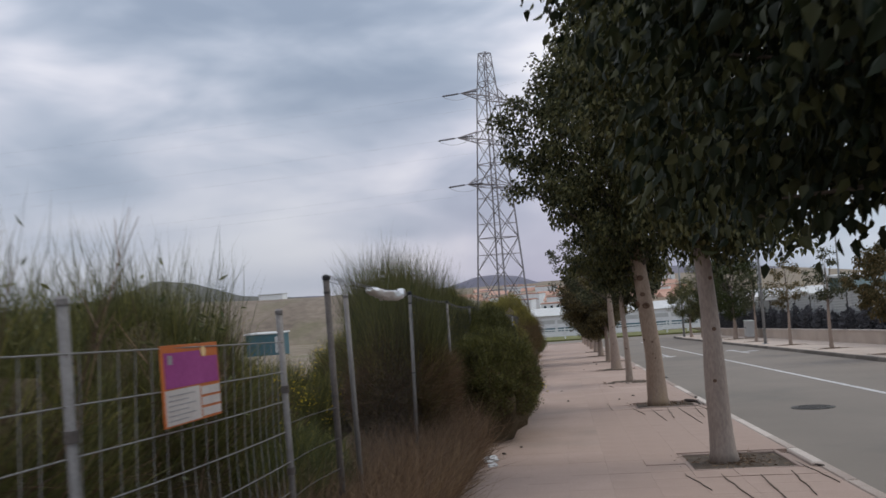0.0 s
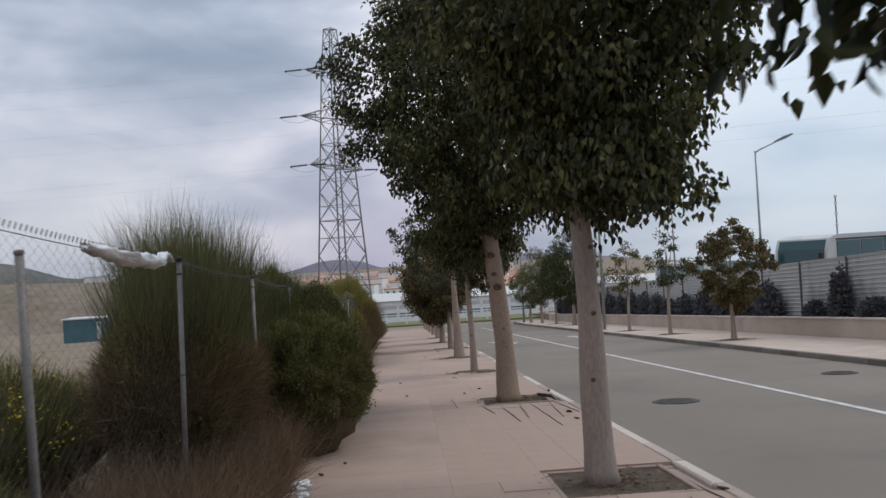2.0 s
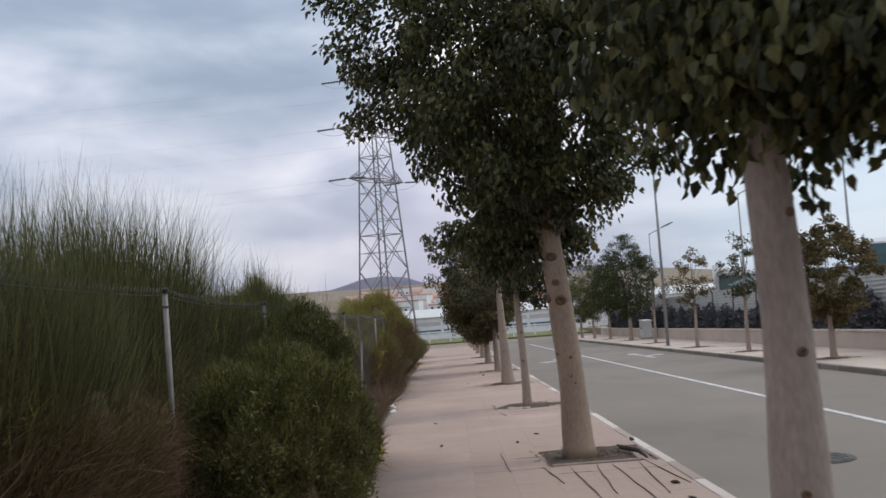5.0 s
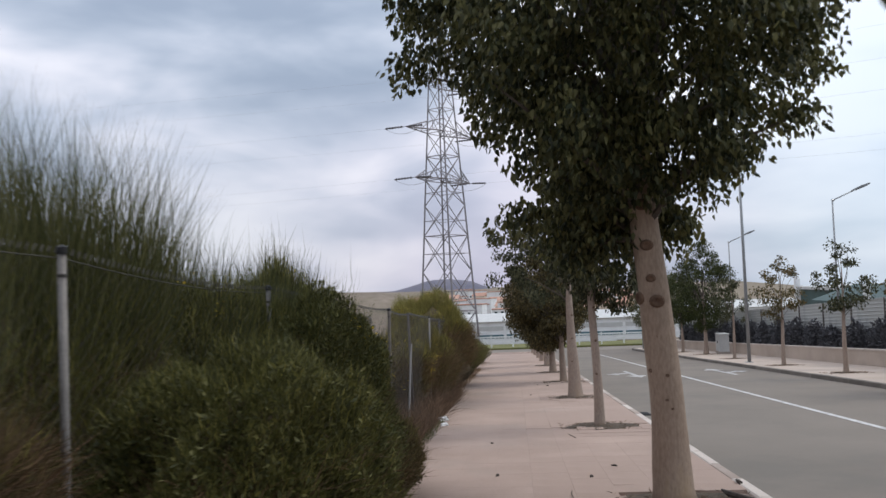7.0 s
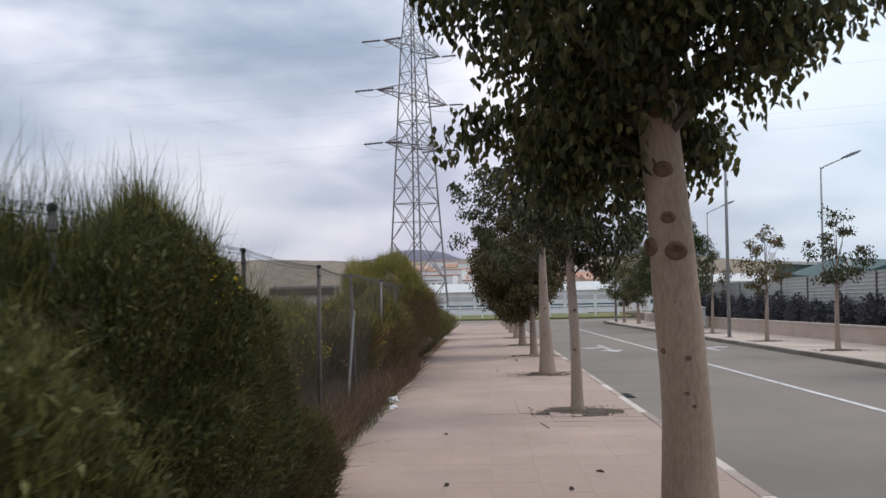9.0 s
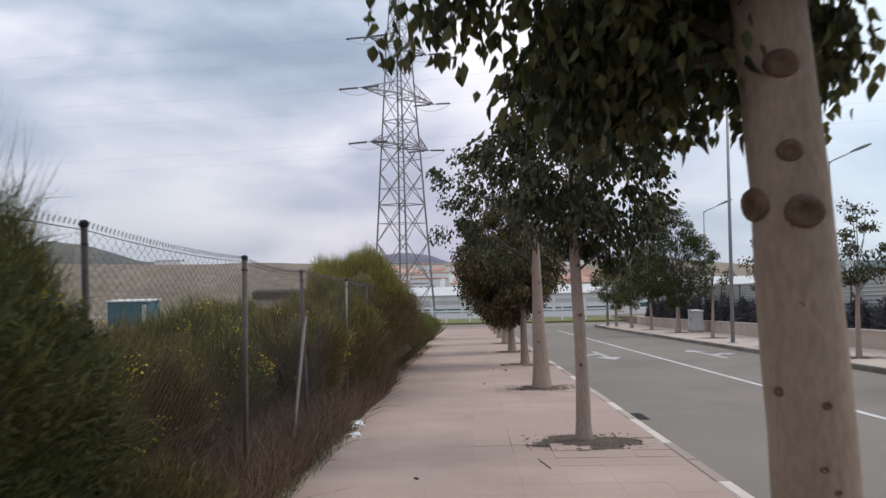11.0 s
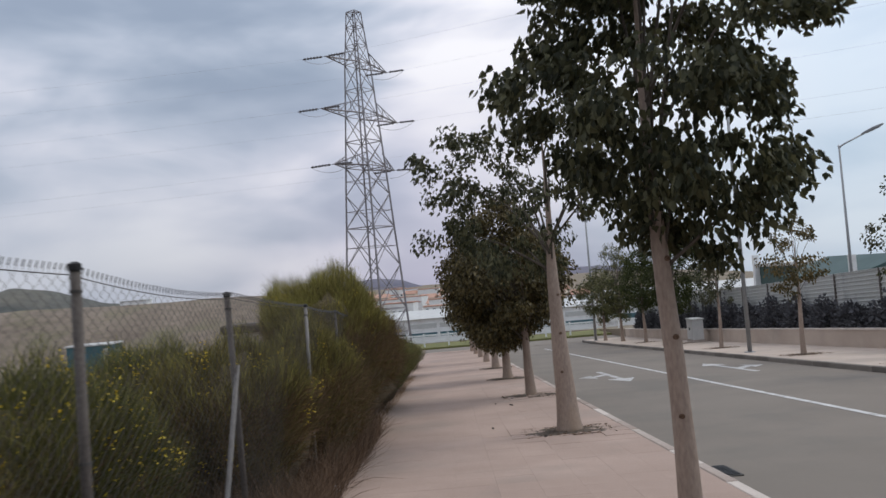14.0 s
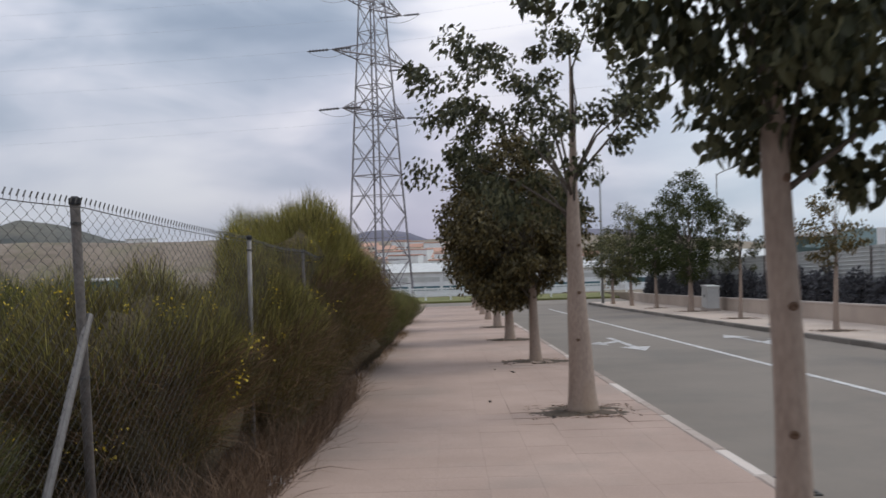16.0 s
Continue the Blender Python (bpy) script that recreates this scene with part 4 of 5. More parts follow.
bush("broom_bush", "dark broom bush near the junction", -2.1, 45.5, 0.9, 3.4, 1.4, 220, 7000, 0.45, 0.1)
bush("broom_bush", "dark broom bush near the junction", -2.2, 54.0, 0.9, 4.2, 1.3, 221, 6000, 0.45, 0.1)

# bare twiggy shrubs by the panel fence
for k, (x, y, h) in enumerate([(-2.5, 3.3, 2.3), (-2.5, 4.9, 1.95), (-2.7, 5.5, 1.9), (-2.3, 2.3, 2.3)]):
    rng = np.random.default_rng(300 + k)
    sh = thing("bare_shrub", "straggly half-bare shrub with thin grey twigs", "shrub", pose(x, y, zs(y)), group="bare shrubs")
    tw = Shape()
    for q in range(16):
        a, l = rng.uniform(0, 6.28), rng.uniform(0.6, 1.0) * h
        e = Vector((math.cos(a) * l * 0.28, math.sin(a) * l * 0.28, l))
        m1 = e * 0.5 + Vector(rng.normal(size=3) * 0.06)
        tw.tube([(0, 0, 0), m1, e], [0.009, 0.006, 0.002], 4, caps=False)
        for w in range(4):
            s = m1.lerp(e, rng.uniform(0, 0.9))
            tw.tube([s, s + Vector((rng.normal() * 0.12, rng.normal() * 0.12, rng.uniform(0.08, 0.3)))], [0.004, 0.0015], 3, caps=False)
    part("twig_work", tw, M_DEAD, sh)
    c = rng.normal(size=(130, 3)) * [0.2, 0.2, 0.26] + [0, 0, h * 0.68]
    tagged(part("foliage", leaf_mesh("foliage", c, rng.normal(size=c.shape) + [0, 0, 0.5], 0.06, 0.02, M_WEED, rng), None, sh), kind="stuff")

# dry grass and weeds at the pavement's edge
rng = np.random.default_rng(77)


def grass(name, label, n, x0, x1, y0, y1, length, mat, width=0.007, spread=0.4):
    x = rng.uniform(x0, x1, n)
    y = rng.uniform(y0, y1, n)
    feet = np.c_[x, y, [zs(v) - 0.03 for v in y]]
    me = blade_mesh(name, feet, rng.normal(size=(n, 3)) * spread + [0, 0, 1], length, width, mat, rng, 0.3)
    return tagged(part(name, me, None), label, "grass", kind="stuff")


grass("dry_grass", "reddish dry grass at the foot of the fence", 14000, -2.1, -1.12, 3.6, 10.4, 0.66, M_STRAW, 0.0045)
grass("dry_grass", "pale dry grass before the broom", 10000, -1.95, -1.15, 6.2, 10.6, 0.55, M_STRAW, 0.004)
grass("dry_grass", "dead brown stalks at the foot of the fence", 9000, -2.0, -1.2, 4.0, 11.2, 0.8, M_DEAD, 0.0045)
grass("dry_grass", "dry brown weeds under the broom", 20000, -2.2, -1.25, 17.2, 30.0, 0.58, M_DEAD, 0.005)
grass("weed_strip", "green and straw weeds along the pavement edge", 3500, -1.75, -1.15, 14.0, 24.0, 0.16, M_WEED)
grass("weed_strip", "straw weeds along the pavement edge", 2500, -1.8, -1.35, 24.0, 46.0, 0.2, M_STRAW)
grass("field_grass", "rough grass of the field behind the fence", 12000, -9.0, -2.2, 1.0, 30.0, 0.35, M_WEED, 0.012)
grass("field_grass", "dry grass of the field behind the fence", 9000, -12.0, -2.2, 1.0, 34.0, 0.4, M_STRAW, 0.012)

# ---- across the street ----
base_wall = tagged(part("wall_east", strip(X_WALL, X_WALL + 0.3, 6, 76, 0.54, depth=0.9), M_PALE), "low pale concrete wall along the far pavement", "wall", kind="structure")
tagged(part("wall_east_coping", strip(X_WALL - 0.025, X_WALL + 0.32, 6, 76, 0.585, depth=0.042), M_KERB), "pale concrete coping of the low wall", "coping", kind="structure")
tagged(part("ground_strip", strip(X_WALL + 0.3, X_WALL + 0.9, 6, 76, 0.50, depth=0.5), M_SOIL), "planting strip behind the low wall", "ground", kind="structure")
XH = X_WALL + 0.78
ribs = 14
for k in range(23):
    y0 = 6 + 3.0 * k
    sheet = thing("hoarding_panel", "grey ribbed sheet-metal hoarding panel, stained", "hoarding", pose(XH, y0, zs(y0)), group="hoarding along the wall")
    s = Shape()
    prof = []
    for r in range(ribs):
        z = 0.50 + 1.86 * r / ribs
        hgt = 1.86 / ribs
        prof += [(0.0, z), (0.0, z + hgt * 0.62), (-0.028, z + hgt * 0.72), (-0.028, z + hgt * 0.92)]
    prof.append((0.0, 2.36))
    v, f = [], []
    for px, pz in prof:
        v += [(px, 0.03, pz - SLOPE * 0.03), (px, 2.97, pz - SLOPE * 2.97), (px + 0.02, 0.03, pz - SLOPE * 0.03), (px + 0.02, 2.97, pz - SLOPE * 2.97)]
    for q in range(len(prof) - 1):
        a, b = 4 * q, 4 * q + 4
        f += [(a + 1, a, b, b + 1), (a + 2, a + 3, b + 3, b + 2), (a, a + 2, b + 2, b), (a + 3, a + 1, b + 1, b + 3)]
    s.add(v, f)
    part("sheet", s, M_HOARD, sheet)
    part("post", Shape().box(-0.05, 0.05, -0.03, 0.03, 0.3, 2.40), M_POST, sheet, "dark steel post")
    part("top_rail", Shape().add([(a, y, z - SLOPE * y) for y in (0.03, 2.97) for a, z in ((-0.035, 2.365), (0.03, 2.365), (0.03, 2.40), (-0.035, 2.40))],
                                 [(3, 2, 1, 0), (4, 5, 6, 7), (0, 1, 5, 4), (1, 2, 6, 5), (2, 3, 7, 6), (3, 0, 4, 7)]), M_HOARD, sheet)


def dark_shrub(y, ry, h, seed, n=1300):
    r = np.random.default_rng(seed)
    b = thing("climbing_shrub", "dusty slate-dark shrub against the metal hoarding", "shrub", pose(X_WALL + 0.5, y, zs(y) + 0.50), group="shrubs before the hoarding")
    d = unit(r.normal(size=(n, 3)))
    d[:, 2] = np.abs(d[:, 2])
    wob = np.array([1 + 0.4 * noise.noise(Vector(q * 2.4) + Vector((seed, 0, 0))) for q in d])
    p = d * [0.2, ry, h] * (wob * r.uniform(0.3, 1, n) ** 0.5)[:, None]
    p[:, 2] -= SLOPE * p[:, 1]
    for q in range(7):
        e = p[q * 17]
        part("stem", Shape().tube([(0, e[1] * 0.3, -0.05), tuple(e)], [0.02, 0.006], 4, caps=False), M_BARK_DARK, b)
    tagged(part("foliage", leaf_mesh("foliage", p, d + r.normal(size=d.shape) * 0.7, 0.15, 0.1, M_SHRUB, r), None, b), kind="stuff")


for k, (y, ry, h) in enumerate([(23.6, 0.8, 0.55), (25.2, 0.9, 0.6), (27.0, 0.5, 1.45), (28.6, 0.6, 0.5), (32.2, 1.3, 1.3), (34.2, 1.2, 1.1), (36.4, 1.3, 1.25), (38.7, 1.3, 1.0),
                                (41.0, 1.4, 0.95), (43.4, 1.3, 0.8), (45.5, 1.3, 1.0), (47.8, 1.3, 1.15), (50.2, 1.5, 1.25), (52.8, 1.5, 1.2), (55.4, 1.6, 1.3), (58.2, 1.6, 1.3), (61.0, 1.6, 1.35),
                                (64.0, 1.7, 1.35), (67.0, 1.7, 1.3), (70.0, 1.7, 1.3), (73.0, 1.7, 1.3)]):
    dark_shrub(y, ry, h, 500 + k)


def street_lamp(x, y, h, arm, label, r=0.045, up=0.25):
    """Tapered pole, slanting arm and flat head; arm: reach in x (its sign gives the side)."""
    lp = thing("street_lamp", label, "street lamp", pose(x, y, zs(y)), group="street lamps")
    part("base_plate", Shape().bevel_box(-0.14, 0.14, -0.14, 0.14, -0.02, 0.03, 0.01), M_LAMP, lp)
    part("pole", Shape().tube([(0, 0, 0), (0, 0, h * 0.5), (0, 0, h)], [r * 1.5, r * 1.2, r * 0.8], 12), M_LAMP, lp, smooth=True)
    s = 1 if arm > 0 else -1
    part("arm", Shape().tube([(0, 0, h - 0.08), (s * 0.12, 0, h + 0.02), (arm * 0.6, 0, h + up)], r * 0.7, 8), M_LAMP, lp, smooth=True)
    m = pose(arm * 0.55, 0, h + up - 0.02, 0, -math.degrees(math.atan2(up, abs(arm) * 0.6)) * s, 0)
    head = Shape()
    v = []
    for u, w, t in ((0, 0.05, 0.03), (0.15, 0.10, 0.05), (0.5, 0.14, 0.065), (0.78, 0.11, 0.045), (0.86, 0.05, 0.02)):
        v += [m @ Vector((s * u, a * w, b * t)) for a, b in ((-1, 0), (-0.7, 1), (0.7, 1), (1, 0), (0.8, -0.5), (-0.8, -0.5))]
    head.add(v, [(6 * q + k, 6 * q + (k + 1) % 6, 6 * q + 6 + (k + 1) % 6, 6 * q + 6 + k) for q in range(4) for k in range(6)] + [(5, 4, 3, 2, 1, 0), tuple(range(24, 30))])
    hd = part("head", head, M_LAMPHEAD, lp, "dark flat lamp head")
    part("lens", Shape().box(min(s * 0.2, s * 0.7), max(s * 0.2, s * 0.7), -0.09, 0.09, -0.05, -0.036, m), M_LENS, hd)
    part("bracket", Shape().ball((0, 0, h), r * 1.5, r * 1.5, r * 1.2, 8, 5), M_LENS, lp, "pale joint at the pole top")


street_lamp(14.6, 35.8, 7.2, 1.5, "grey steel lamp post by the hoarding, arm turned inwards", 0.04, 0.35)
street_lamp(14.12, 45.3, 6.85, 1.5, "grey steel lamp post by the hoarding, arm turned inwards", 0.04, 0.35)
street_lamp(13.5, 60.5, 6.7, 1.5, "grey steel lamp post by the hoarding, arm turned inwards", 0.04, 0.35)
street_lamp(10.02, 44.4, 10.0, -0.9, "tall tapered street lamp at the far kerb", 0.05, 0.06)
street_lamp(10.02, 73.5, 9.0, -0.9, "tall tapered street lamp near the junction", 0.065, 0.06)

cab = thing("utility_cabinet", "pale grey metal utility cabinet on a plinth", "cabinet", pose(11.95, 56.9, zs(56.9)))
part("plinth", Shape().bevel_box(-0.3, 0.3, -0.5, 0.5, 0, 0.15, 0.01), M_WALLBASE, cab)
part("body", Shape().bevel_box(-0.26, 0.26, -0.46, 0.46, 0.15, 1.1, 0.02), M_GREY, cab)
for s in (-1, 1):
    d = part("door", Shape().box(-0.275, -0.26, min(0.01 * s, 0.44 * s), max(0.01 * s, 0.44 * s), 0.22, 1.04), M_GREY, cab)
    part("handle", Shape().box(-0.29, -0.275, 0.05 * s - 0.012, 0.05 * s + 0.012, 0.6, 0.75), M_BLACK, d)
part("roof", Shape().bevel_box(-0.3, 0.3, -0.5, 0.5, 1.1, 1.16, 0.02), M_GREY, cab)

# coach parked behind the hoarding
LOT = 0.45
bus = thing("coach", "pale grey coach with teal windows parked behind the hoarding", "bus", pose(17.25, 35.6, zs(36) + LOT, 0, 0, 30))
body = Shape()
sec = [(0.0, 0.35), (0.0, 1.2), (0.12, 2.6), (0.30, 3.05), (0.8, 3.2)]
v = []
for x0 in (0, 1):
    for px, pz in sec:
        xx = px if x0 == 0 else 11.5
        v += [(xx, 0.05, pz), (xx, 2.5, pz)]
k = len(sec)
f = []
for i in range(k - 1):
    f += [(2 * i, 2 * i + 2, 2 * i + 3, 2 * i + 1), (2 * k + 2 * i, 2 * k + 2 * i + 1, 2 * k + 2 * i + 3, 2 * k + 2 * i + 2)]
    f += [(2 * i, 2 * k + 2 * i, 2 * k + 2 * i + 2, 2 * i + 2), (2 * i + 1, 2 * i + 3, 2 * k + 2 * i + 3, 2 * k + 2 * i + 1)]
f += [(2 * k - 2, 4 * k - 2, 4 * k - 1, 2 * k - 1), (0, 1, 2 * k + 1, 2 * k)]
part("body", body.add(v, f), M_GREY, bus)
wind = [(-0.02, 1.3), (0.085, 2.6), (0.25, 2.99)]
part("windscreen", Shape().add([(px + dx, y, pz) for dx in (0.0, 0.03) for px, pz in wind for y in (0.2, 2.35)],
                               [(1, 0, 2, 3), (3, 2, 4, 5), (6, 7, 9, 8), (8, 9, 11, 10), (0, 1, 7, 6), (5, 4, 10, 11), (2, 0, 6, 8), (4, 2, 8, 10), (1, 3, 9, 7), (3, 5, 11, 9)]), M_COACHGLASS, bus)
part("roof_band", Shape().box(0.7, 11.4, 0.02, 2.53, 2.96, 3.02), M_BLACK, bus, "dark band under the roof")
for k in range(6):
    part("side_window", Shape().box(0.75 + 1.75 * k, 2.42 + 1.75 * k, 0.02, 0.06, 1.7, 2.92), M_COACHGLASS, bus)
for s in (0.0, 2.5):
    for x in (2.3, 8.6):
        wh = part("wheel", Shape().tube([(x, s - 0.02, 0.5), (x, s + 0.12, 0.5)], 0.5, 18), M_BLACK, bus)
        part("rim", Shape().tube([(x, s - 0.03, 0.5), (x, s - 0.01, 0.5)], 0.28, 14), M_GREY, wh)
for s in (0.1, 2.4):
    part("mirror", Shape().bevel_box(-0.35, -0.2, s - 0.08, s + 0.08, 2.0, 2.5, 0.03), M_BLACK, bus)

# green-roofed hall and a low annexe
hall = thing("canopy_hall", "dark green roofed hall behind the hoarding", "building", pose(20.6, 58.5, zs(58) - 1.95))
part("roof", Shape().add([(0, 0, 4.5), (0, 9, 4.5), (3, 0, 5.5), (3, 9, 5.5), (7, 0, 4.5), (7, 9, 4.5), (0, 0, 4.3), (0, 9, 4.3), (7, 0, 4.3), (7, 9, 4.3)],
                         [(0, 2, 3, 1), (2, 4, 5, 3), (0, 1, 7, 6), (4, 8, 9, 5), (0, 6, 8, 4, 2), (1, 3, 5, 9, 7), (6, 7, 9, 8)]), M_HALL, hall)
part("wall", Shape().box(0.5, 6.5, 0.4, 8.6, 0, 4.3), M_HALL, hall)
part("post", Shape().bevel_box(0.02, 0.32, 0.1, 0.4, 0, 5.6, 0.01), M_WHITE, hall, "white post")
for k in range(2):
    part("window", Shape().box(0.44, 0.5, 1.2 + 3.6 * k, 4.0 + 3.6 * k, 2.8, 4.0), M_GLASS, hall)
annexe = thing("annexe", "low dark green annexe with a white corner post", "building", pose(24, 73, zs(76) + 0.4))
part("wall", Shape().box(0, 6, 0, 7, 0, 3.7), M_HALL, annexe)
part("roof", Shape().bevel_box(-0.2, 6.2, -0.2, 7.2, 3.7, 3.95, 0.05), M_GREY, annexe)
part("post", Shape().bevel_box(-0.4, -0.02, 6.7, 7.1, 0, 4.6, 0.01), M_WHITE, annexe, "white post")

# slim mast
mast = thing("antenna_mast", "thin lattice antenna mast in the distance", "mast", pose(84, 160, -6))
part("lattice", Shape().bar((0, 0, 0), (0, 0, 15), 0.14, 6), M_LAMP, mast)
for z in (9, 11.2, 13.2, 14.6):
    part("antenna", Shape().box(-0.24, 0.24, -0.15, 0.15, z, z + 0.45), M_WHITE, mast)

# ---- junction and distance ----
tagged(part("verge", strip(-20, 45, 83, 90, 0.05, 2.5, 0.2), M_GRASS), "grassy verge beyond the junction", "grass", kind="structure")
for k in range(26):
    x = -14 + 2.0 * k
    fs = thing("white_railing", "white painted metal railing beyond the junction", "railing", pose(x, 85.0, zs(85.0) + 0.05), group="white railing")
    part("rail", Shape().box(0.06, 1.94, -0.03, 0.03, 0.86, 0.98), M_WHITE, fs)
    part("rail", Shape().box(0.06, 1.94, -0.03, 0.03, 0.40, 0.52), M_WHITE, fs)
    part("post", Shape().bevel_box(-0.06, 0.06, -0.06, 0.06, 0, 1.08, 0.015), M_WHITE, fs)
    for q in range(5):
        part("bar", Shape().box(0.35 + 0.32 * q, 0.41 + 0.32 * q, -0.02, 0.02, 0.52, 0.86), M_WHITE, fs)


# long white sheds with stripes
for k, (x, y, w, z, h) in enumerate([(-14, 128, 34, -7.4, 2.7), (24, 134, 30, -7.6, 3.4)]):
    sh = thing("long_shed", "long low white industrial shed with dark window bands", "building", pose(x, y, z))
    part("wall", Shape().box(0, w, 0, 14, -1.5, h), M_WHITE, sh)
    for q in range(int(w / 4.2)):
        part("window", Shape().box(0.4 + 4.2 * q, 4.2 + 4.2 * q, -0.06, 0.02, h * 0.52, h * 0.74), M_GREY, sh)
        part("window", Shape().box(0.4 + 4.2 * q, 4.2 + 4.2 * q, -0.06, 0.02, h * 0.1, h * 0.3), M_TEAL, sh)
    part("roof", Shape().add([(-0.4, -0.4, h), (w + 0.4, -0.4, h), (w + 0.4, 14.4, h), (-0.4, 14.4, h), (-0.4, 7, h + 0.9), (w + 0.4, 7, h + 0.9)],
                             [(0, 1, 5, 4), (2, 3, 4, 5), (1, 2, 5), (3, 0, 4), (3, 2, 1, 0)]), M_GREY, sh)

# town on the far slope
rng = np.random.default_rng(12)


def house(w, d, h, roof):
    hs = thing("house", "cream rendered house with a terracotta roof in the distance" if roof else "flat-roofed pale house in the distance", "house", group="town houses")
    part("wall", Shape().box(-w / 2, w / 2, -d / 2, d / 2, -2, h), M_CREAM if roof else M_WHITE, hs)
    if roof:
        e = 0.5
        part("roof", Shape().add([(-w / 2 - e, -d / 2 - e, h), (w / 2 + e, -d / 2 - e, h), (w / 2 + e, d / 2 + e, h), (-w / 2 - e, d / 2 + e, h), (-w / 2 - e, 0, h + 2.4), (w / 2 + e, 0, h + 2.4)],
                                 [(0, 1, 5, 4), (2, 3, 4, 5), (1, 2, 5), (3, 0, 4), (3, 2, 1, 0)]), M_TERRA_HAZED, hs)
    else:
        part("roof", Shape().box(-w / 2 - 0.2, w / 2 + 0.2, -d / 2 - 0.2, d / 2 + 0.2, h, h + 0.5), M_TERRA_HAZED, hs)
    for s in range(max(1, int(h / 3))):
        for q in range(max(2, int(w / 3))):
            x = -w / 2 + 1.2 + 3.0 * q
            if x + 1.2 < w / 2:
                part("window", Shape().box(x, x + 1.2, -d / 2 - 0.05, -d / 2 + 0.05, 0.9 + 3 * s, 2.2 + 3 * s), M_GLASS, hs)
    return hs


kinds = [house(9, 8, 5.6, True), house(12, 9, 6.2, True), house(8, 8, 3.4, True), house(14, 9, 8.5, False), house(10, 10, 6, False)]
spots = []
for row in range(9):
    y = 400 + 32 * row
    for k in range(9):
        spots.append((-70 + 16.5 * k + rng.uniform(-5, 5) + 4 * row * 0.5, y + rng.uniform(-9, 9), rng.uniform(-25, 25), int(rng.integers(5))))
for i, (x, y, a, k) in enumerate(spots):
    m = pose(x, y, float(np.interp(y, FAR_Y, FAR_Z)), 0, 0, a)
    if i < 5:
        kinds[i].matrix_basis = m
    else:
        copy_thing(kinds[k], m)


def ridge(name, label, mat, pts, y0, y1, seed, rough=1.5, step=12):
    """A hill: pts are (x, crest height) of its outline; it falls away to the front and the back."""
    s = Shape()
    X = np.arange(pts[0][0], pts[-1][0] + 1, step)
    Z = np.interp(X, [p[0] for p in pts], [p[1] for p in pts])
    lines = [(0.0, 0.0), (0.15, 0.35), (0.3, 0.68), (0.42, 0.9), (0.5, 1.0), (0.6, 0.97), (0.8, 0.6), (1.0, 0.0)]
    foot = max(-30.0, float(min(p[1] for p in pts))) - 14
    for ky, kz in lines:
        for x, z in zip(X, Z):
            n = rough * noise.noise(Vector((x / (6 * step), ky * 5, seed))) + 0.4 * rough * noise.noise(Vector((x / (1.7 * step), ky * 9, seed)))
            s.v.append((x, y0 + (y1 - y0) * ky, foot + (z - foot) * kz + n))
    n = len(X)
    s.f = [(j * n + i, j * n + i + 1, (j + 1) * n + i + 1, (j + 1) * n + i) for j in range(len(lines) - 1) for i in range(n - 1)]
    return tagged(part(name, s, mat, smooth=True), label, "hill", kind="structure")


ridge("backdrop_hills", "distant wooded hills tinted blue-grey for haze", M_HILL,
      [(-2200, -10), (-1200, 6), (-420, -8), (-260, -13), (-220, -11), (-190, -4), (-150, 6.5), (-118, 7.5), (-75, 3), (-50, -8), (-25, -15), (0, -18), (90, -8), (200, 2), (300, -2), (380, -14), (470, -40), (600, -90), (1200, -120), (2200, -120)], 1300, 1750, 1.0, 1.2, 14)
ridge("backdrop_hill_west", "green hill beyond the bank", M_HILL_NEAR,
      [(-620, 2), (-470, 5), (-415, 10), (-388, 16), (-366, 21), (-343, 19), (-320, 11), (-298, 3), (-262, -1.5), (-225, -3), (-170, -6)], 600, 850, 4.0, 2.0, 6)
ridge("bank", "long bare tan earth bank across the field", M_BANK,
      [(-210, 1.3), (-150, 1.1), (-100, 0.8), (-70, 0.2), (-45, -0.2), (-36, -0.35), (-29, -1.2), (-22, -3.5), (-10, -8)], 150, 270, 7.0, 0.4, 3)

teal = thing("site_building", "teal sheet-metal site building before the bank", "building", pose(-47.7, 121, -8.35))
part("wall", Shape().box(0, 5.4, 0, 4, 0, 4.0), M_TEAL, teal)
part("roof", Shape().bevel_box(-0.2, 5.6, -0.2, 4.2, 4.0, 4.2, 0.05), M_GREY, teal)
part("door", Shape().box(4.6, 5.2, -0.05, 0.0, 1.2, 3.6), M_GREY, teal, "pale door")
shed = thing("low_shed", "low dark-roofed shed before the bank", "building", pose(-33, 138, -10.0))
part("wall", Shape().box(0.4, 9.6, 0.4, 5, 0, 4.9), M_WALLBASE, shed)
part("roof", Shape().bevel_box(0, 10, 0, 5.4, 4.9, 6.2, 0.3), M_BARK_DARK, shed, "dark flat roof")
wh = thing("white_house", "white house on the hill far away", "house", pose(-170, 455, -2.0))
part("wall", Shape().box(0, 14, 0, 8, -6, 3.6), M_WHITE, wh)
part("roof", Shape().box(-0.4, 14.4, -0.4, 8.4, 3.6, 4.0), M_GREY, wh)
# ---- high-voltage pylon ----
PC, PA = Vector((-7.9, 112.5, 0)), radians(33)
AX = Vector((math.sin(PA), math.cos(PA), 0))       # along the cross-arms
BX = Vector((math.cos(PA), -math.sin(PA), 0))      # along the line
WEST = Vector((-0.998, -0.06, 0))                   # the line bends here
pylon = thing("pylon", "grey steel lattice high-voltage pylon with three pairs of cross-arms", "pylon", pose(PC.x, PC.y, 0))
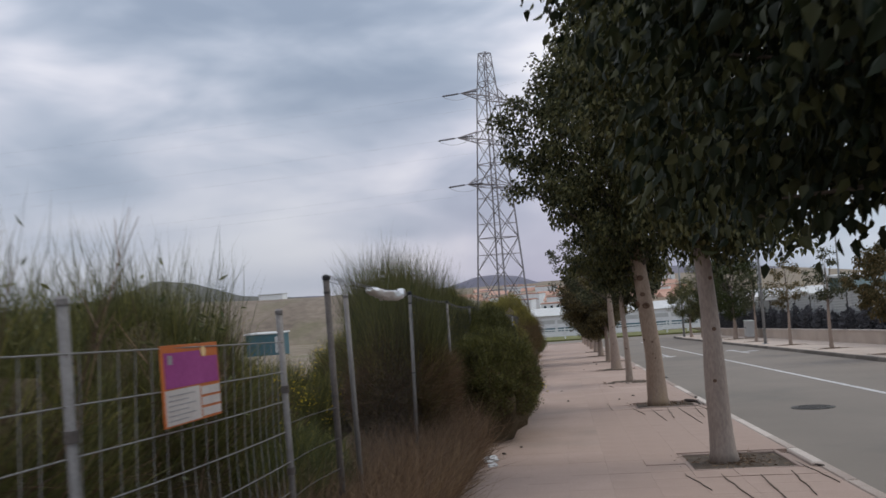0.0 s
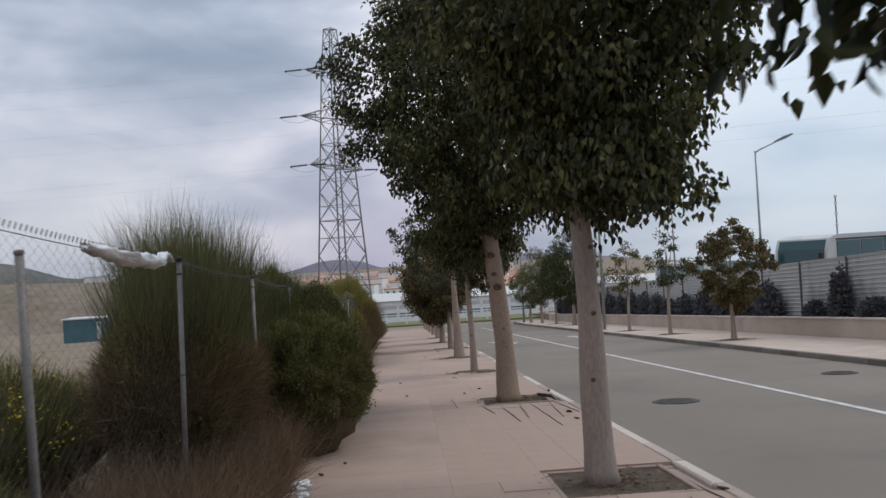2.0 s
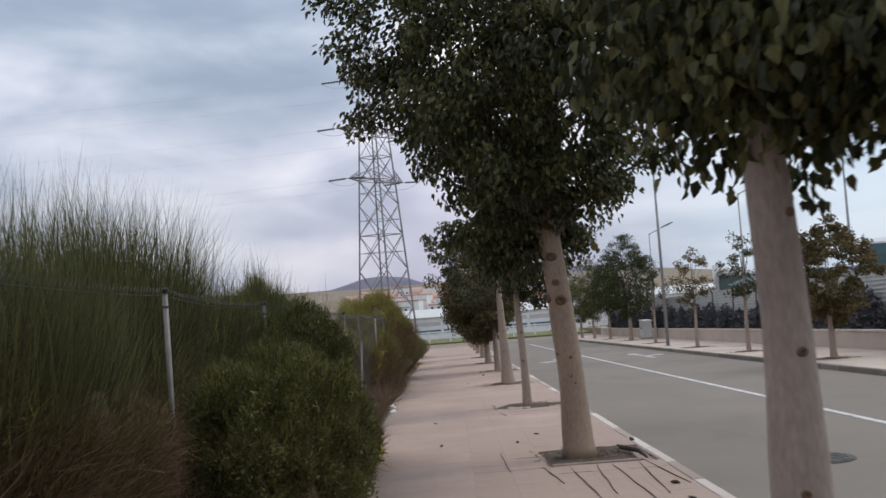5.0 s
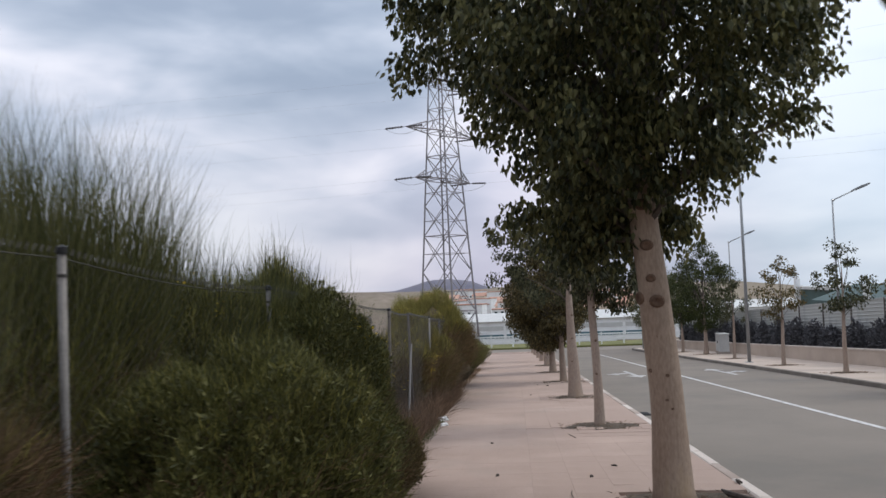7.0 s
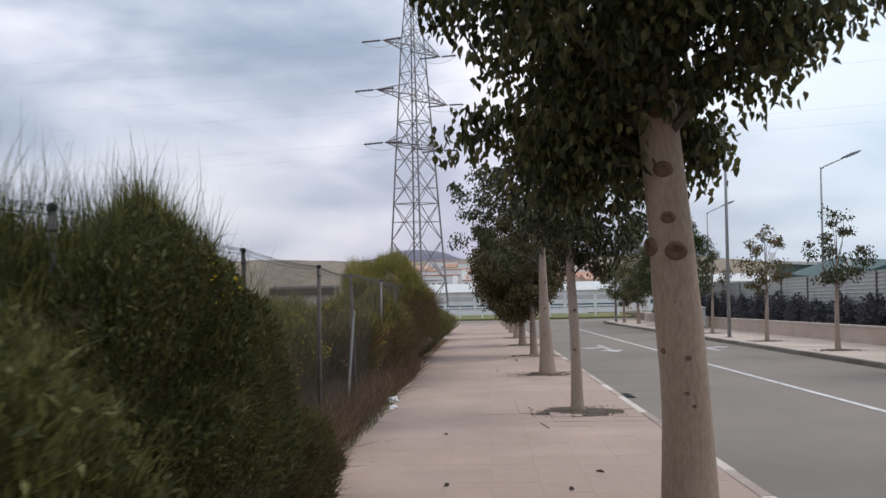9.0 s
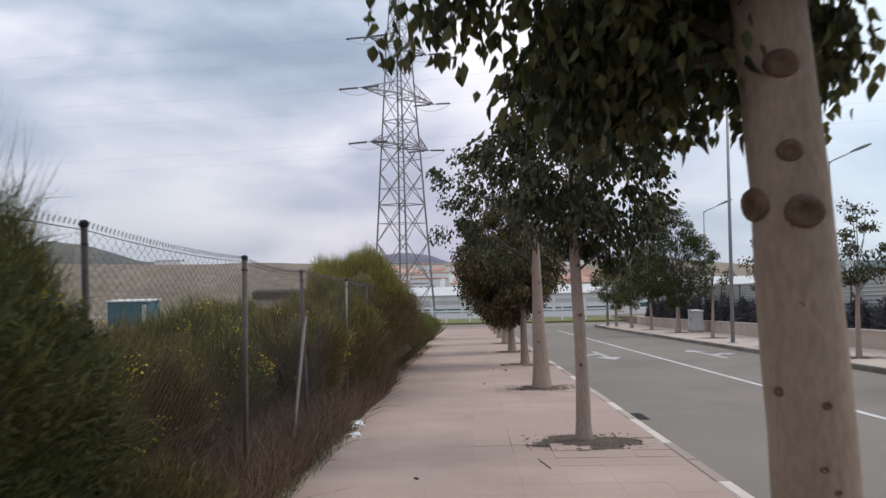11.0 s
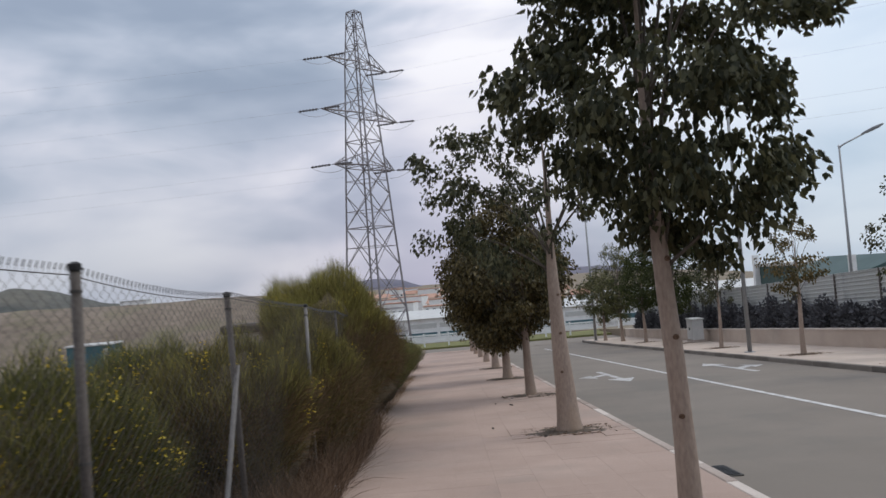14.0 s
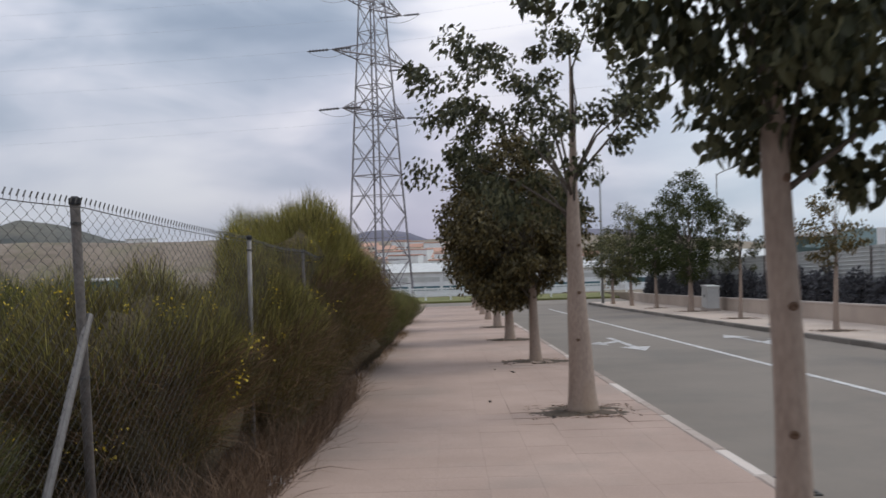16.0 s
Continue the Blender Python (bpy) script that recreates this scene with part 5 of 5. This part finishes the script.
LEVELS = [(-8.0, 2.70), (-2.5, 2.42), (2.5, 2.18), (7.0, 1.95), (10.8, 1.78), (14.0, 1.62), (17.0, 1.47), (20.0, 1.32), (23.0, 1.18), (26.0, 1.05), (28.2, 0.88), (30.4, 0.72), (32.2, 0.60)]


def corner(i, sa, sb):
    z, w = LEVELS[i]
    return AX * (sa * w) + BX * (sb * w) + Vector((0, 0, z))


SIGNS = [(-1, -1), (1, -1), (1, 1), (-1, 1)]
for sa, sb in SIGNS:
    part("leg", Shape().tube([corner(i, sa, sb) for i in range(len(LEVELS))], [0.13 - 0.005 * i for i in range(len(LEVELS))], 4), M_PYLON, pylon)
for k in range(4):
    a, b = SIGNS[k], SIGNS[(k + 1) % 4]
    face = Shape()
    for i in range(len(LEVELS) - 1):
        p, q, r, s = corner(i, *a), corner(i, *b), corner(i + 1, *a), corner(i + 1, *b)
        t = 0.055 if i < 6 else 0.042
        face.bar(p, s, t).bar(q, r, t)
        if i % 2 == 0 or i >= 5:
            face.bar(r, s, t)
        if i < 5:
            m = (p + s) / 2
            face.bar((p + r) / 2, m, 0.035).bar((q + s) / 2, m, 0.035)
    part("face_bracing", face, M_PYLON, pylon)
cables = []
for z, reach, drop in ((14.0, 5.6, 1.5), (20.0, 7.0, 1.6), (26.0, 5.6, 1.4)):
    w = float(np.interp(z, [l[0] for l in LEVELS], [l[1] for l in LEVELS]))
    for s in (-1, 1):
        arm = Shape()
        tip = AX * (s * reach) + Vector((0, 0, z))
        for sb in (-1, 1):
            foot_a = AX * (s * w) + BX * (sb * w) + Vector((0, 0, z))
            foot_b = AX * (s * w * 0.9) + BX * (sb * w * 0.9) + Vector((0, 0, z + drop))
            arm.bar(foot_a, tip, 0.085).bar(foot_b, tip, 0.06)
            for u in (0.3, 0.6):
                arm.bar(foot_a.lerp(tip, u), foot_b.lerp(tip, u), 0.04).bar(foot_a.lerp(tip, u), foot_b.lerp(tip, u - 0.28), 0.035)
        for u in (0.3, 0.6, 0.85):
            c0, c1 = AX * (s * w) + BX * w + Vector((0, 0, z)), AX * (s * w) - BX * w + Vector((0, 0, z))
            arm.bar(c0.lerp(tip, u), c1.lerp(tip, u), 0.035)
        part("cross_arm", arm, M_PYLON, pylon)
        for sb in (-1, 1):
            run = BX if sb > 0 else WEST
            end = tip + run * 2.6 + Vector((0, 0, -0.2))
            ins = Shape()
            n = 13
            pts, rad = [], []
            for i in range(n):
                u = 0.15 + 0.8 * i / (n - 1)
                pts.append(tip.lerp(end, u))
                rad.append(0.15 if i % 2 else 0.06)
            part("insulator", ins.bar(tip, tip.lerp(end, 0.15), 0.03).tube(pts, rad, 6).bar(tip.lerp(end, 0.95), end, 0.03), M_INSUL, pylon)
            cables.append((PC + end, run))
        jump = Shape()
        a, b = tip + WEST * 2.6 + Vector((0, 0, -0.2)), tip + BX * 2.6 + Vector((0, 0, -0.25))
        jump.tube([a.lerp(b, u) + Vector((0, 0, -1.6 * 4 * u * (1 - u) * 0.5)) for u in [i / 8 for i in range(9)]], 0.025, 4)
        part("jumper", jump, M_CABLE, pylon)
part("peak", Shape().bar(corner(12, -1, -1), corner(12, 1, 1), 0.05).bar(corner(12, 1, -1), corner(12, -1, 1), 0.05), M_PYLON, pylon)
for end, run in cables:
    span, sag = (260, 4.0)
    far = end + run * span + Vector((0, 0, 4 if run is BX else 2))
    cb = Shape().tube([end.lerp(far, u) + Vector((0, 0, -sag * 4 * u * (1 - u))) for u in [i / 30 for i in range(31)]], 0.006, 4)
    tagged(part("power_line", cb, M_CABLE), "thin grey overhead power conductor strung from the pylon", "power line", group="conductors")

# ---- small things on the ground ----


def disc_cover(x, y, r, label, lift=-0.113):
    c = thing("manhole_cover", label, "manhole cover", pose(x, y, zs(y) + lift, -math.degrees(math.atan(SLOPE)), 0, 0))
    part("frame", Shape().tube([(0, 0, -0.02), (0, 0, 0.004)], r, 24), M_IRON, c)
    part("lid", Shape().tube([(0, 0, 0.004), (0, 0, 0.010), (0, 0, 0.012)], [r * 0.88, r * 0.88, r * 0.84], 24), M_IRON, c)
    for k in range(5):
        w = math.sqrt(max(0.01, 0.6 - (0.3 * (k - 2)) ** 2)) * r
        part("rib", Shape().box(-w, w, r * 0.28 * (k - 2) - 0.012, r * 0.28 * (k - 2) + 0.012, 0.012, 0.017), M_IRON, c)


disc_cover(4.12, 15.2, 0.36, "round dark cast-iron manhole cover in the asphalt")
disc_cover(8.05, 17.7, 0.33, "round cast-iron manhole cover in the far lane")
gr = thing("gully_grate", "dark rectangular drain grate beside the kerb", "drain grate", pose(2.68, 25.1, zs(25.1) - 0.118, -math.degrees(math.atan(SLOPE)), 0, 0))
part("frame", Shape().box(-0.15, 0.15, -0.3, 0.3, -0.03, 0.012), M_IRON, gr)
for k in range(8):
    part("bar", Shape().box(-0.12, 0.12, -0.27 + 0.07 * k, -0.235 + 0.07 * k, 0.012, 0.022), M_BLACK, gr)

rng = np.random.default_rng(31)
for k, (x, y, s) in enumerate([(1.05, 33.0, 0.07), (1.2, 34.2, 0.08), (0.85, 33.4, 0.05), (2.25, 13.9, 0.09), (2.15, 13.3, 0.06), (2.42, 8.7, 0.07), (0.6, 29.4, 0.06), (-0.9, 10.4, 0.06), (-1.0, 7.7, 0.05),
                               (-0.65, 11.0, 0.05), (-0.2, 20.3, 0.05), (1.35, 18.0, 0.06), (1.0, 17.3, 0.06), (-0.1, 17.4, 0.06), (2.35, 16.9, 0.1), (1.15, 27.9, 0.09)]):
    s *= 0.8
    lit = Shape().ball((0, 0, s * 0.2), s * rng.uniform(0.5, 0.9), s * rng.uniform(0.3, 0.5), s * 0.25, 9, 5, 0.8)
    px, py = x + rng.normal() * s * 1.4, y + rng.normal() * s * 1.4
    tagged(part("fallen_pod", lit, M_LITTER, at=pose(px, py, zs(py), 0, 0, rng.uniform(0, 180))), "dark fallen seed pod on the pavement", "litter", group="litter on the pavement")
for k, (x, y, s) in enumerate([(-1.0, 9.95, 0.10), (-1.2, 23.6, 0.12), (-1.38, 25.1, 0.10), (-0.95, 9.6, 0.06), (-1.1, 22.8, 0.08)]):
    lit = Shape().ball((0, 0, s * 0.35), s, s * 0.7, s * 0.45, 10, 6, 0.9)
    tagged(part("paper_scrap", lit, M_PLASTIC, at=pose(x, y, zs(y) - 0.01)), "crumpled whitish paper scrap at the pavement edge", "litter", group="litter on the pavement")

# cracks where the roots lift the slabs
rc = random.Random(4)
for x, y, l, a in [(1.12, 8.2, 0.9, 8), (1.42, 7.9, 1.3, 3), (1.72, 7.7, 1.5, -2), (2.02, 8.0, 1.2, -4), (2.28, 8.6, 1.4, 3), (1.15, 14.75, 1.0, 6), (1.40, 14.2, 1.9, 2), (1.63, 14.4, 1.6, -3),
                   (1.86, 13.9, 2.4, 1), (2.08, 14.3, 1.7, -3), (2.26, 14.6, 1.5, 5), (0.71, 15.8, 1.4, 1), (1.0, 20.9, 0.5, 10)]:
    pts = [(rc.uniform(-0.005, 0.005) + k * 0.002 * rc.uniform(-1, 1), -l / 2 + l * k / 7) for k in range(8)]
    cr = Shape()
    for k, (px, py) in enumerate(pts):
        w = 0.006 * (1 - abs(k - 3.5) / 4.2) * rc.uniform(0.4, 1.2) + 0.0015
        cr.v += [(px - w, py, 0.0), (px + w, py, 0.0), (px, py, -0.01)]
    for k in range(7):
        b = 3 * k
        cr.f += [(b, b + 1, b + 4, b + 3), (b + 1, b + 2, b + 5, b + 4), (b + 2, b, b + 3, b + 5)]
    tagged(part("pavement_crack", cr, M_SOIL, at=pose(x, y, zs(y) + 0.009, -math.degrees(math.atan(SLOPE)), 0, a)), "dark crack in the pavement lifted by roots", "crack", group="pavement cracks", kind="structure")
br = Shape().tube([(0, -0.55, 0.02), (0.04, -0.2, 0.04), (-0.02, 0.2, 0.03), (0.02, 0.5, 0.015)], [0.012, 0.028, 0.03, 0.01], 7)
tagged(part("fallen_branch", br, M_LITTER, at=pose(2.17, 15.8, zs(15.8) + 0.01, -math.degrees(math.atan(SLOPE)), 0, 8)), "dark broken branch lying beside the kerb", "branch")

# ---- kerbs and paving, piece by piece ----
FALL = -math.degrees(math.atan(SLOPE))


def near_tree(x, y, pad=0.56):
    return any(abs(x - s[1] - 0.10) < pad and abs(y - s[0]) < pad for s in NEAR[:3])


def kerb_row(parent, x, y0, y1, mat):
    """Kerb stones a metre long."""
    stone = Shape().bevel_box(-0.065, 0.065, 0.006, 0.992, -0.28, 0.0, 0.016).data("kerb_stone", mat)
    r = random.Random(int(x * 10))
    y = y0
    while y < y1:
        part("kerb_stone", stone, None, parent, at=pose(x + r.uniform(-0.004, 0.004), y, zs(y) + 0.006 + r.uniform(-0.003, 0.003), FALL if y < 70 else 0.0))
        y += 1.0
    return parent


near_kerb = thing("kerb", "pale worn concrete kerb stones of the walked pavement", "kerb", kind="structure")
kerb_row(near_kerb, X_KERB - 0.065, 0, 75, M_KERB)
far_kerb = thing("kerb", "dark weathered concrete kerb stones of the far pavement", "kerb", kind="structure")
kerb_row(far_kerb, X_FARKERB + 0.065, 12, 75, M_KERB_DARK)

SL, SW = 0.40, 0.40
x_lo, x_hi = X_EDGE, X_KERB - 0.13
cols = int((x_hi - x_lo) / SW)
wid = (x_hi - x_lo) / cols
slab = Shape().bevel_box(-wid / 2 + 0.0004, wid / 2 - 0.0004, 0.0004, SL - 0.0004, -0.04, 0.0, 0.0005).data("paving_slab", M_SLAB)
rest = Shape()
rr = random.Random(9)
count = 0
for j in range(int(76 / SL)):
    y = j * SL
    for i in range(cols):
        x = x_lo + wid * (i + 0.5)
        if near_tree(x, y + SL / 2, 0.5 + wid * 0.25):
            continue
        lifted = sum(max(0.0, 1.3 - math.hypot(x - s[1], y + SL / 2 - s[0])) for s in NEAR[:6])
        dz = rr.uniform(-0.0006, 0.0006) + lifted * rr.uniform(0.0, 0.016)
        m = pose(x, y, zs(y) + dz, FALL + rr.uniform(-0.06, 0.06) + lifted * rr.uniform(-1.5, 1.5), rr.uniform(-0.06, 0.06) + lifted * rr.uniform(-1.5, 1.5), 0)
        if count < 300 and x > 0.45 and (6.4 < y < 18.5 or 20.5 < y < 24.5):
            part("paving_slab", slab, None, near_bed, at=m)
            count += 1
        else:
            b = 0.0005
            rest.bevel_box(-wid / 2 + 0.0004, wid / 2 - 0.0004, 0.0004, SL - 0.0004, -0.02, 0.0, b, m)
tagged(part("slabs", rest, M_SLAB_FAR, near_bed), kind="stuff")
